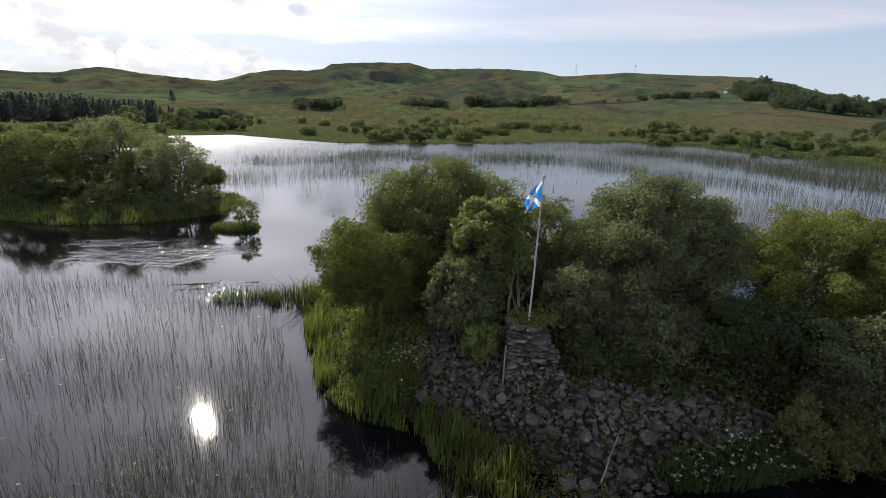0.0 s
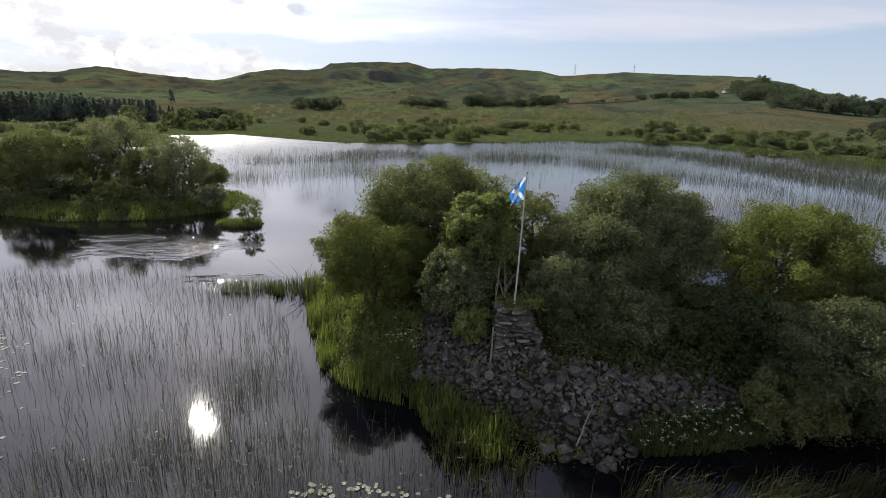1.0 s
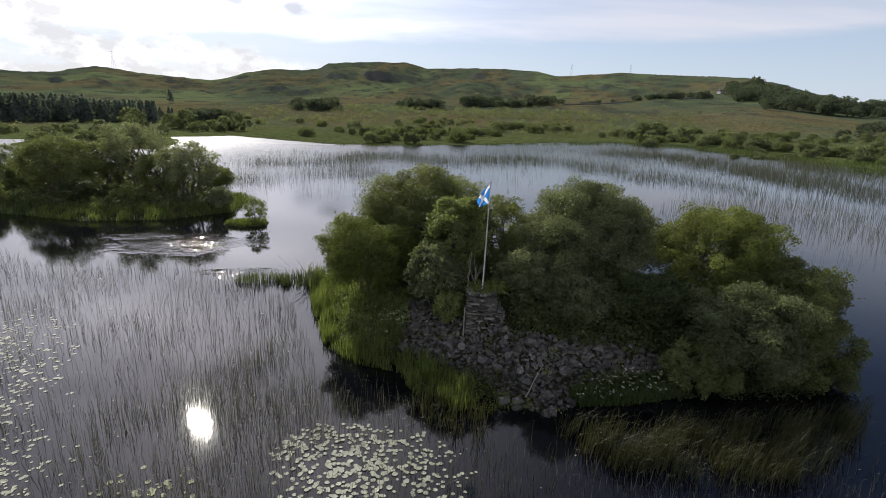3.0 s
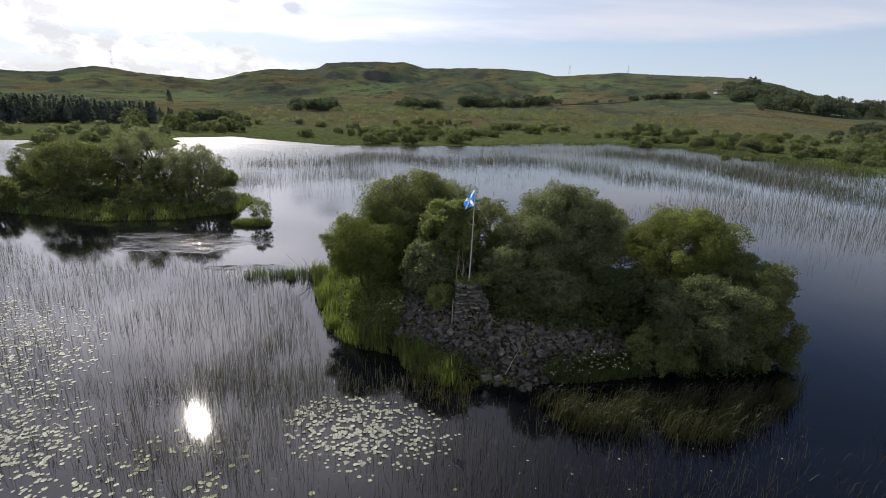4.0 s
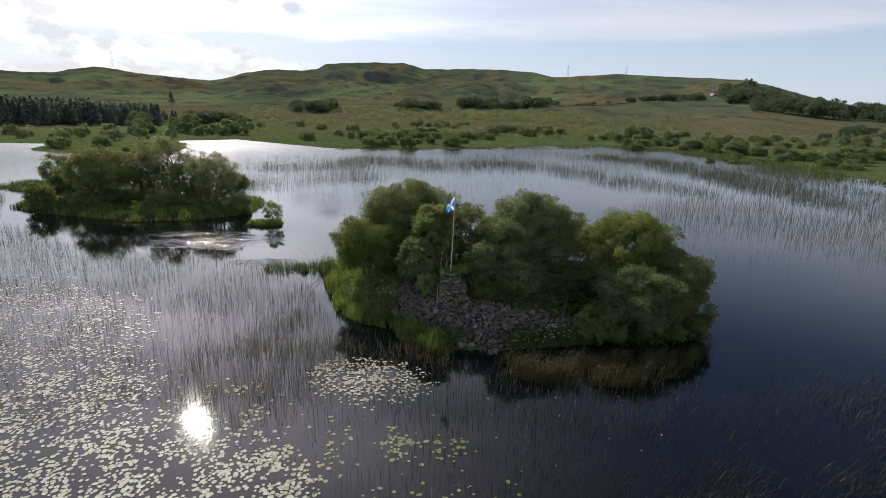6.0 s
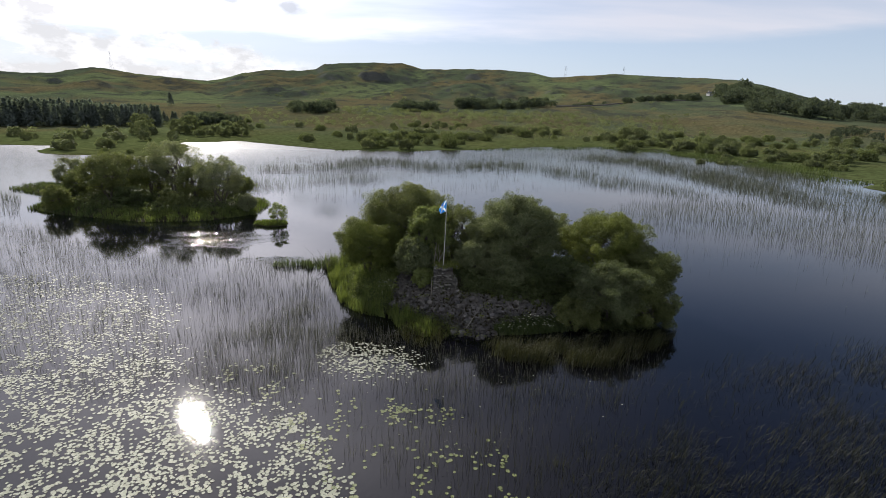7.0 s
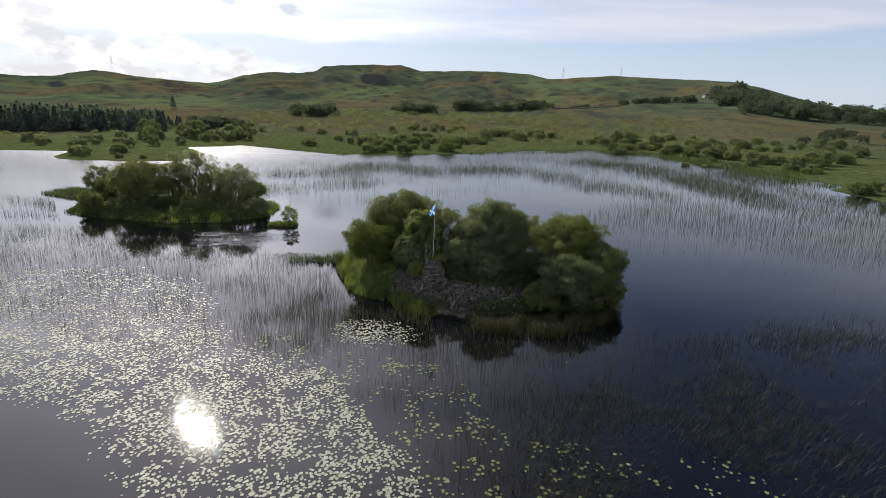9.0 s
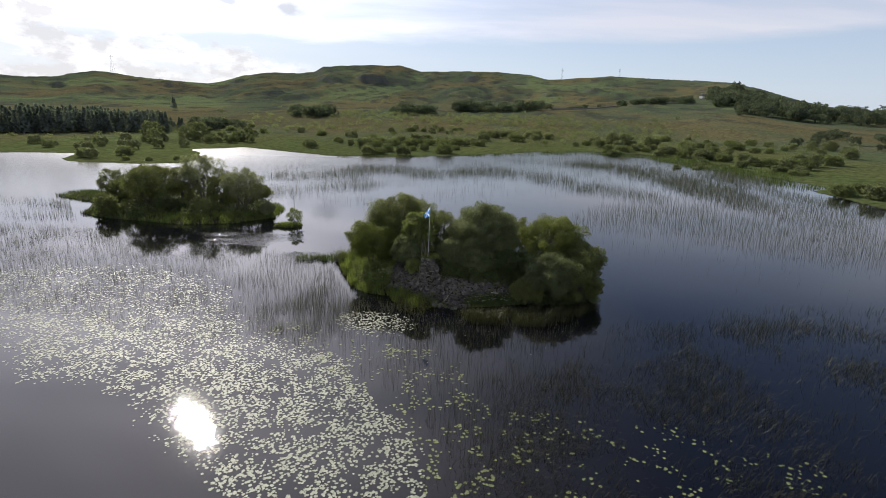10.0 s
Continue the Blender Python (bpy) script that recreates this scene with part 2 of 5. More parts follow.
def stone_material(name, dark, light, lichen, rough=0.62):
    m, n = material(name)
    p = own(n)
    c = n.mix(n.math("POWER", n.math("ADD", n.math("MULTIPLY", chance(n), 0.6), n.math("MULTIPLY", island(n), 0.4)), 1.7), (*dark, 1), (*light, 1))
    c = n.mix(1.0, c, n.ramp(n.noise(p, 7, 6, 0.65), (0.25, 0.6), (0.75, 1.35)), "MULTIPLY")
    c = n.mix(n.ramp(n.noise(spot(n), 5.5, 4), (0.60, 0.0), (0.68, 0.75)), c, (*lichen, 1))
    c = n.mix(n.ramp(n.noise(spot(n), 1.3, 3), (0.60, 0.0), (0.74, 0.5)), c, (0.06, 0.058, 0.035, 1))
    s = n.add("ShaderNodeBsdfPrincipled", Base_Color=c, Roughness=rough, Normal=bumped(n, n.noise(p, 22, 5, 0.7), 0.5, 0.03))
    finish(n, s)
    return m


STONE = stone_material("rubble_stone", (0.012, 0.011, 0.010), (0.158, 0.141, 0.128), (0.28, 0.26, 0.23), 0.42)
WETSTONE = stone_material("wet_stone", (0.010, 0.009, 0.008), (0.075, 0.064, 0.055), (0.10, 0.10, 0.06), 0.32)
WALLSTONE = stone_material("wall_stone", (0.040, 0.036, 0.032), (0.25, 0.235, 0.21), (0.36, 0.36, 0.32))


def bark_material(name, a, b):
    m, n = material(name)
    c = n.mix(n.noise(n.scale(own(n), (1, 1, 0.25)), 22, 5, 0.65), (*a, 1), (*b, 1))
    s = n.add("ShaderNodeBsdfPrincipled", Base_Color=c, Roughness=0.9, Normal=bumped(n, n.noise(n.scale(own(n), (1, 1, 0.2)), 40, 4), 0.6, 0.02))
    finish(n, s)
    return m


BARK = bark_material("willow_bark", (0.045, 0.038, 0.030), (0.130, 0.115, 0.095))
PALEWOOD = bark_material("dead_wood", (0.16, 0.145, 0.12), (0.30, 0.28, 0.24))


def pad_material(name, dark, light):
    m, n = material(name)
    c = n.mix(island(n), (*dark, 1), (*light, 1))
    c = n.mix(0.3, c, n.mix(chance(n), (*dark, 1), (*light, 1)))
    c = n.mix(n.ramp(n.noise(spot(n), 11, 4), (0.60, 0.0), (0.70, 0.7)), c, (0.16, 0.10, 0.04, 1))
    s = n.add("ShaderNodeBsdfPrincipled", Base_Color=c, Roughness=0.55, IOR=1.45, Specular_IOR_Level=0.28, Normal=bumped(n, n.noise(spot(n), 14, 3), 0.35, 0.02))
    finish(n, s)
    return m


# pale green that includes the sky's sheen on pads towards the sun
SHEEN_PAD = pad_material("sheen_lily_leaf", (0.168, 0.184, 0.130), (0.305, 0.318, 0.242))


def flag_material():
    m, n = material("flag_cloth")
    uv = n.add("ShaderNodeSeparateXYZ", Vector=n.tree.nodes.new("ShaderNodeTexCoord").outputs["UV"])
    u, v = uv.outputs["X"], uv.outputs["Y"]
    one = n.math("ABSOLUTE", n.math("SUBTRACT", u, v))
    two = n.math("ABSOLUTE", n.math("SUBTRACT", n.math("ADD", u, v), 1.0))
    cross = n.math("LESS_THAN", n.math("MINIMUM", one, two), 0.125)
    weave = n.ramp(n.noise(own(n), 60, 3), (0.3, 0.88), (0.7, 1.08))
    c = n.mix(cross, (0.030, 0.235, 0.66, 1), (0.78, 0.80, 0.82, 1))
    c = n.mix(1.0, c, weave, "MULTIPLY")
    skin = n.add("ShaderNodeBsdfPrincipled", Base_Color=c, Roughness=0.8)
    thin = n.add("ShaderNodeBsdfTranslucent", Color=c)
    both = n.tree.nodes.new("ShaderNodeMixShader")
    both.inputs[0].default_value = 0.5
    n.tree.links.new(skin.outputs[0], both.inputs[1])
    n.tree.links.new(thin.outputs[0], both.inputs[2])
    finish(n, both)
    return m


FLAG = flag_material()


def plain_material(name, a, b, rough=0.6, metal=0.0, scale=20.0):
    m, n = material(name)
    c = n.mix(n.noise(own(n), scale, 4), (*a, 1), (*b, 1))
    s = n.add("ShaderNodeBsdfPrincipled", Base_Color=c, Roughness=rough, Metallic=metal)
    finish(n, s)
    return m


POLE = plain_material("weathered_pole", (0.36, 0.35, 0.32), (0.52, 0.51, 0.47), 0.55)
STEEL = plain_material("galvanised_steel", (0.25, 0.26, 0.27), (0.36, 0.37, 0.38), 0.5, 0.6, 2.0)
HARL = plain_material("white_harling", (0.62, 0.61, 0.57), (0.78, 0.77, 0.73), 0.9, 0.0, 1.0)
SLATE = plain_material("slate_roof", (0.09, 0.09, 0.10), (0.16, 0.16, 0.17), 0.7, 0.0, 1.5)
GLASS = plain_material("dark_window", (0.02, 0.022, 0.025), (0.04, 0.042, 0.05), 0.1, 0.0, 1.0)


# ---- shapes ----
def tri_mesh(name, verts, faces, smooth=False):
    """A mesh of triangles from arrays."""
    me = bpy.data.meshes.new(name)
    verts, faces = np.asarray(verts, np.float32), np.asarray(faces, np.int32)
    me.vertices.add(len(verts))
    me.vertices.foreach_set("co", verts.ravel())
    me.loops.add(faces.size)
    me.loops.foreach_set("vertex_index", faces.ravel())
    me.polygons.add(len(faces))
    me.polygons.foreach_set("loop_start", np.arange(0, faces.size, 3, dtype=np.int32))
    me.polygons.foreach_set("use_smooth", np.full(len(faces), smooth))
    me.update(calc_edges=True)
    return me


def joined(chunks):
    verts, faces, base = [], [], 0
    for v, f in chunks:
        verts.append(v)
        faces.append(f + base)
        base += len(v)
    return np.concatenate(verts), np.concatenate(faces)


def thing(name, label, category, at=(0, 0, 0), group="", kind=""):
    ob = new(name)
    ob.empty_display_size = 0.3
    ob.location = at
    return tagged(ob, label, category, group, kind)


def shown(name, me, mat, parent=None, label=""):
    me.materials.append(mat)
    ob = new(name, me)
    if parent is not None:
        ob.parent = parent
    if label:
        ob["label"] = label
    return ob


def part(name, bm, mat, parent, label=""):
    me = bpy.data.meshes.new(name)
    bm.to_mesh(me)
    bm.free()
    return shown(name, me, mat, parent, label)


def stuff(name, chunk, mat, label, category, smooth=False):
    ob = shown(name, tri_mesh(name, *chunk, smooth), mat)
    return tagged(ob, label, category, kind="stuff")


# gradient noise on arrays
_perm = np.random.RandomState(7).permutation(512)
_perm = np.concatenate([_perm, _perm, _perm])
_ang = np.random.RandomState(8).rand(512) * 2 * np.pi


def pn(x, y):
    xi, yi = np.floor(x).astype(int), np.floor(y).astype(int)
    xf, yf = x - xi, y - yi
    u, v = xf * xf * xf * (xf * (xf * 6 - 15) + 10), yf * yf * yf * (yf * (yf * 6 - 15) + 10)

    def g(a, b):
        h = _ang[_perm[(_perm[(xi + a) & 511] + yi + b) & 511] & 511]
        return np.cos(h) * (xf - a) + np.sin(h) * (yf - b)

    top = g(0, 0) * (1 - u) + g(1, 0) * u
    low = g(0, 1) * (1 - u) + g(1, 1) * u
    return (top * (1 - v) + low * v) * 1.5


def fbm(x, y, octaves=4):
    total, amp, norm = 0.0, 1.0, 0.0
    for o in range(octaves):
        total = total + amp * pn(x * 2 ** o + 17.3 * o, y * 2 ** o - 9.1 * o)
        norm += amp
        amp *= 0.5
    return total / norm


def inside(x, y, poly):
    hit = np.zeros(np.shape(x), bool)
    for (ax, ay), (bx, by) in zip(poly, poly[1:] + poly[:1]):
        cross = (ay > y) != (by > y)
        hit ^= cross & (x < (bx - ax) * (y - ay) / (by - ay + 1e-12) + ax)
    return hit


def away(x, y, poly):
    """Distance from the outline; minus inside it."""
    best = np.full(np.shape(x), 1e9)
    for (ax, ay), (bx, by) in zip(poly, poly[1:] + poly[:1]):
        dx, dy = bx - ax, by - ay
        s = np.clip(((x - ax) * dx + (y - ay) * dy) / (dx * dx + dy * dy), 0, 1)
        best = np.minimum(best, np.hypot(x - ax - s * dx, y - ay - s * dy))
    return np.where(inside(x, y, poly), -best, best)


def smooth_step(a, b, x):
    s = np.clip((x - a) / (b - a), 0, 1)
    return s * s * (3 - 2 * s)


# ---- the land ----
LAKE = [(-170, 60), (-144, 138), (-122, 141), (-105, 118), (-87, 114), (-75, 121), (-80, 140), (-94, 167), (-79, 182), (-54, 163),
        (-35, 153), (-15, 155), (5, 165), (41, 192), (69, 204), (86, 197), (97, 180), (100, 143), (98, 111), (99, 96), (90, 90),
        (91, 80), (89, 68), (95, 30), (90, -40), (60, -110), (-30, -130), (-120, -90), (-160, -20)]
RIDGE = [(-41.4, 4.25), (-39.6, 4.13), (-37.4, 4.34), (-36.4, 4.85), (-34.5, 5.47), (-33.4, 5.32), (-31.2, 4.76), (-28.9, 4.52), (-26.8, 4.24),
         (-24.9, 4.1), (-23.4, 4.67), (-21.8, 5.53), (-19.1, 6.39), (-16.3, 6.4), (-14.6, 6.8), (-13.7, 7.73), (-11.7, 8.05), (-9.4, 8.29),
         (-5.5, 8.39), (-4.3, 7.85), (-3.4, 7.49), (-1.0, 7.48), (0.8, 7.64), (4.9, 7.65), (8.5, 7.22), (10.5, 6.47), (13.7, 6.79), (16.9, 7.18),
         (19.1, 6.98), (22.7, 6.67), (26.5, 6.45), (28.4, 6.25), (30.7, 5.45), (32.9, 4.3), (34.5, 3.5), (36.1, 2.9), (38.0, 2.3), (44, 1.8), (60, 2.5)]
RIDGE_FAR = [(-60, 1100), (-41, 1200), (-30, 1350), (-25, 1650), (-20, 1600), (-5, 1750), (5, 1650), (10, 1380), (17, 1350), (25, 1150), (30, 930), (38, 800), (60, 800)]

# craggy knolls: bearing, metres away, half width
CRAGS = [(-8.5, 1348, 34), (-12.5, 1288, 27), (-7.1, 1560, 16), (-2.2, 1332, 15), (2.2, 1508, 23), (-4.9, 1428, 13), (6.3, 1164, 15), (-2.0, 1580, 15), (-15.0, 924, 20), (-37.9, 1056, 23), (-35.3, 832, 19),
         (-30.9, 816, 14), (-29.7, 740, 14), (-28.1, 1176, 18), (-32.6, 792, 12), (11.0, 1008, 16), (15.3, 1044, 14), (21.0, 820, 11), (-22.0, 1384, 25), (-18.6, 944, 15)]


def ground_h(x, y):
    x, y = np.asarray(x, float), np.asarray(y, float)
    d = away(x + 5 * fbm(x / 23, y / 23, 3), y + 5 * fbm(x / 23 + 40, y / 23, 3), LAKE)
    plain = np.where(d < 0, np.maximum(d * 0.25, -1.4), 0.10 + 0.35 * (1 - np.exp(-np.maximum(d, 0) / 5)) + 0.004 * np.clip(d, 0, 130))
    far = np.maximum(d - 110, 0)
    plain = plain + 0.040 * far * smooth_step(0, 160, far)
    r, az = np.hypot(x, y), np.degrees(np.arctan2(x, y))
    R = np.interp(az, *zip(*RIDGE_FAR))
    H = 10 + R * np.interp(az, *zip(*RIDGE)) / 100
    start = 0.40 * R
    u = np.clip((r - start) / (R - start), 0, 1)
    base = np.interp(start, (0, 300, 2000), (2, 3, 50))
    swell = u ** 1.25 * (1.0 - 0.18 * np.sin(u * np.pi))
    top = 0.040 * np.maximum(start - 270, 0)
    hill = top + (H - top) * swell
    knolls = fbm(x / 230, y / 330, 3)
    ridged = 1 - 2 * np.abs(fbm(x / 120 + 9, y / 110, 3))
    bumps = np.clip((R - 900) / 700, 0.02, 1.0) * (19 * knolls + 5 * ridged + 9 * fbm(x / 75 + 3, y / 90, 3) + 3.5 * fbm(x / 27, y / 30 + 6, 2)) * smooth_step(0.05, 0.35, u) * (1 - 0.9 * smooth_step(0.72, 1.0, u))
    h = np.where(u > 0, np.maximum(hill, 0) * smooth_step(0, 0.12, u) + plain * (1 - smooth_step(0, 0.12, u)), plain) + bumps
    for bearing, reach, wide in CRAGS:
        across = np.radians(az - bearing) * reach / wide + 1.1 * fbm(x / 34, y / 34, 3)
        front = smooth_step(-13, 13, r - reach + 26 * fbm(x / 34 + 5, y / 34, 3))
        h = h + 0.50 * wide * np.exp(-across ** 4) * front * np.exp(-np.maximum(r - reach, 0) / (2.2 * wide))
    h = np.where(r > R, H - (r - R) * 0.10 + 0 * x, h)
    h = h + np.where(d > 8, 0.25 * np.exp(-r / 260) * fbm(x / 18, y / 30, 3), 0.0)
    return np.where(d > 0, np.maximum(h, 0.04 + 0 * h), h)


def build_ground():
    az = np.radians(np.concatenate([np.arange(-52, 52, 0.27), np.linspace(52, 308, 50)[:-1]]))
    rings = [40.0]
    while rings[-1] < 2400:
        rings.append(rings[-1] * (1.06 if rings[-1] < 90 else 1.010 if 450 < rings[-1] < 1700 else 1.017))
    rings += [2900.0, 3600.0, 4500.0]
    A, R = np.meshgrid(az, rings)
    x, y = R * np.sin(A), R * np.cos(A)
    z = ground_h(x, y)
    n, m = len(rings), len(az)
    v = np.stack([x, y, z], -1).reshape(-1, 3)
    i = np.arange(n - 1)[:, None] * m
    j = np.arange(m)
    a, b = i + j, i + (j + 1) % m
    c, d = a + m, b + m
    f = np.concatenate([np.stack([a, c, b], -1).reshape(-1, 3), np.stack([b, c, d], -1).reshape(-1, 3)])
    v = np.concatenate([v, [[0, 0, -1.4]]])
    f = np.concatenate([f, np.stack([np.arange(m), (np.arange(m) + 1) % m, np.full(m, len(v) - 1)], -1)])
    ob = shown("ground", tri_mesh("ground", v, f, True), GROUND)
    tagged(ob, "green and straw-coloured moorland rising from the shore to low craggy hills", "ground", kind="structure")


build_ground()


def build_water():
    bm = bmesh.new()
    bmesh.ops.create_grid(bm, x_segments=8, y_segments=8, size=330)
    ob = part("water", bm, WATER, None)
    ob.location = (0, 60, 0)
    tagged(ob, "calm dark peaty loch water mirroring the bright sky", "water", kind="structure")


build_water()

ISLE = [(-8.4, 25.5), (-6.4, 20.2), (-4.7, 16.0), (-3.1, 14.4), (-0.6, 13.7), (0.8, 12.5), (2.6, 11.5), (4.6, 10.9), (6.4, 11.3), (10.0, 12.1), (13.5, 12.4), (17.0, 13.2),
        (19.8, 15.7), (20.6, 19.0), (19.0, 23.0), (14.0, 25.5), (7.0, 27.5), (0.0, 28.8), (-5.5, 28.3)]
ISLET = [(-57, 56.5), (-52, 46.5), (-46.5, 43.5), (-41, 42.2), (-34, 40.5), (-27, 42), (-22.8, 46.5), (-24, 53), (-29, 60), (-40, 66), (-50, 68), (-66, 63.5), (-67, 61)]
SKERRY = [(-20.6, 40.4), (-18.6, 39.4), (-16.6, 40.3), (-16.9, 41.9), (-18.3, 42.2), (-20.2, 41.4)]


def isle_h(x, y):
    x, y = np.asarray(x, float), np.asarray(y, float)
    d = -away(x, y, ISLE)
    h = 1.5 * smooth_step(-0.3, 4.0, d) - 0.25 * (d < 0) * np.minimum(-d, 2)
    cairn = np.exp(-((x - 2.8) ** 2 + (y - 16.2) ** 2) / 5.0)
    bank = np.exp(-((x - 7.5) ** 2 / 14 + (y - 15.3) ** 2 / 5.0))
    return h + 0.80 * cairn + 0.25 * bank + 0.08 * fbm(x / 1.5, y / 1.5, 3) - 0.12


def islet_h(x, y):
    return np.minimum(0.6, 0.30 * np.maximum(-away(np.asarray(x, float), np.asarray(y, float), ISLET) + 0.2, -2)) + 0.05 * fbm(np.asarray(x) / 2, np.asarray(y) / 2, 3)


def skerry_h(x, y):
    return np.minimum(0.22, 0.35 * np.maximum(-away(np.asarray(x, float), np.asarray(y, float), SKERRY) + 0.1, -1)) + 0.03 * fbm(np.asarray(x) / 0.7, np.asarray(y) / 0.7, 3)


def mound(name, poly, height, step, label):
    xs, ys = zip(*poly)
    gx = np.arange(min(xs) - 2, max(xs) + 2, step)
    gy = np.arange(min(ys) - 2, max(ys) + 2, step)
    X, Y = np.meshgrid(gx, gy)
    Z = height(X, Y)
    m = len(gx)
    i = np.arange(len(gy) - 1)[:, None] * m
    j = np.arange(m - 1)
    a = i + j
    f = np.concatenate([np.stack([a, a + 1, a + m], -1).reshape(-1, 3), np.stack([a + 1, a + m + 1, a + m], -1).reshape(-1, 3)])
    ob = shown(name, tri_mesh(name, np.stack([X, Y, Z], -1).reshape(-1, 3), f, True), SOIL)
    tagged(ob, label, "ground", kind="structure")


mound("ground_island", ISLE, isle_h, 0.35, "dark mossy soil of the stony islet with the flag")
mound("ground_islet", ISLET, islet_h, 0.8, "wet dark soil of a low willow-grown islet")
mound("ground_skerry", SKERRY, skerry_h, 0.25, "tiny tuft of peat soil in the water")


# ---- growing things ----
def scatter(rng, poly, count, keep=None):
    xs, ys = zip(*poly)
    x = rng.uniform(min(xs), max(xs), count * 9)
    y = rng.uniform(min(ys), max(ys), count * 9)
    ok = inside(x, y, poly)
    x, y = x[ok], y[ok]
    if keep is not None:
        ok = rng.rand(len(x)) < keep(x, y)
        x, y = x[ok], y[ok]
    return x[:count], y[:count]


def unit(v):
    return v / np.maximum(np.linalg.norm(v, axis=-1, keepdims=True), 1e-9)


def blades(rng, x, y, z, h, w, lean, drift=(0.0, 0.0), kink=0.45):
    """Flat bending blades, three triangles each."""
    n = len(x)
    a = rng.uniform(0, 2 * np.pi, n)
    side = np.stack([np.cos(a), np.sin(a), np.zeros(n)], -1) * (np.broadcast_to(w, n)[:, None] / 2)
    b = rng.uniform(0, 2 * np.pi, n)
    amount = np.abs(rng.normal(0, 1, n)) * lean
    off = np.stack([np.cos(b) * amount + drift[0], np.sin(b) * amount + drift[1], np.zeros(n)], -1) * np.broadcast_to(h, n)[:, None]
    up_ = np.stack([np.zeros(n), np.zeros(n), np.broadcast_to(h, n)], -1)
    root = np.stack([x, y, z], -1)
    mid = root + off * 0.30 + up_ * 0.58
    fall = np.clip(1 - kink * np.linalg.norm(off, axis=1) / np.broadcast_to(h, n), 0.35, 1)
    tip = root + off + up_ * fall[:, None]
    v = np.stack([root - side, root + side, mid + side * 0.75, mid - side * 0.75, tip], 1).reshape(-1, 3)
    k = np.arange(n)[:, None] * 5
    f = np.concatenate([k + [0, 1, 2], k + [0, 2, 3], k + [3, 2, 4]])
    return v, f


def leaves(rng, at, out, size, slim=0.5, loose=0.6, simple=False):
    """Small leaves, two triangles each (one if simple), that lie over one another like shingles, facing outward."""
    n = len(at)
    face = unit(out + rng.normal(0, loose, (n, 3)))
    long = unit(np.cross(face, rng.normal(0, 1, (n, 3))))
    wide = np.cross(face, long)
    s = (np.broadcast_to(size, n) * rng.uniform(0.7, 1.3, n))[:, None]
    if simple:
        v = np.stack([at - wide * s * slim / 2, at + wide * s * slim / 2, at + long * s], 1).reshape(-1, 3)
        return v, np.arange(n * 3).reshape(-1, 3)
    v = np.stack([at - long * s * 0.5, at + wide * s * slim / 2, at + long * s * 0.5, at - wide * s * slim / 2], 1).reshape(-1, 3)
    k = np.arange(n)[:, None] * 4
    return v, np.concatenate([k + [0, 1, 2], k + [0, 2, 3]])


def tube(points, radii, sides=6):
    pts, n = np.asarray(points, float), len(points)
    d = unit(np.gradient(pts, axis=0))
    ref = np.array([0.31, 0.95, 0.05])
    a = unit(np.cross(d, ref))
    b = np.cross(d, a)
    q = np.arange(sides) * 2 * np.pi / sides
    v = (pts[:, None] + np.asarray(radii)[:, None, None] * (np.cos(q)[None, :, None] * a[:, None] + np.sin(q)[None, :, None] * b[:, None])).reshape(-1, 3)
    f = []
    for i in range(n - 1):
        for j in range(sides):
            p, r = i * sides + j, i * sides + (j + 1) % sides
            f += [(p, r, r + sides), (p, r + sides, p + sides)]
    return v, np.array(f)


def crown_lobes(rng, H, rx, ry, low, n, size, skirt):
    """Centres and radii of the crown's clumps, about the foot of the tree."""
    k = np.arange(n) + 0.5
    zz = 1 - skirt * k / n
    th = k * 2.39996 + rng.uniform(0, 6)
    rr = np.sqrt(np.clip(1 - zz * zz, 0, 1))
    d = np.stack([np.cos(th) * rr, np.sin(th) * rr, zz], -1) + rng.normal(0, 0.07, (n, 3))
    mid = (H + low) / 2
    c = d * np.array([rx, ry, (H - low) / 2]) * rng.uniform(0.66, 0.84, n)[:, None] + [0, 0, mid]
    rad = size * rng.uniform(0.75, 1.25, n) * (rx + ry) / 2
    c[:, 2] = np.minimum(c[:, 2], H - rad * 0.8)
    return c, rad


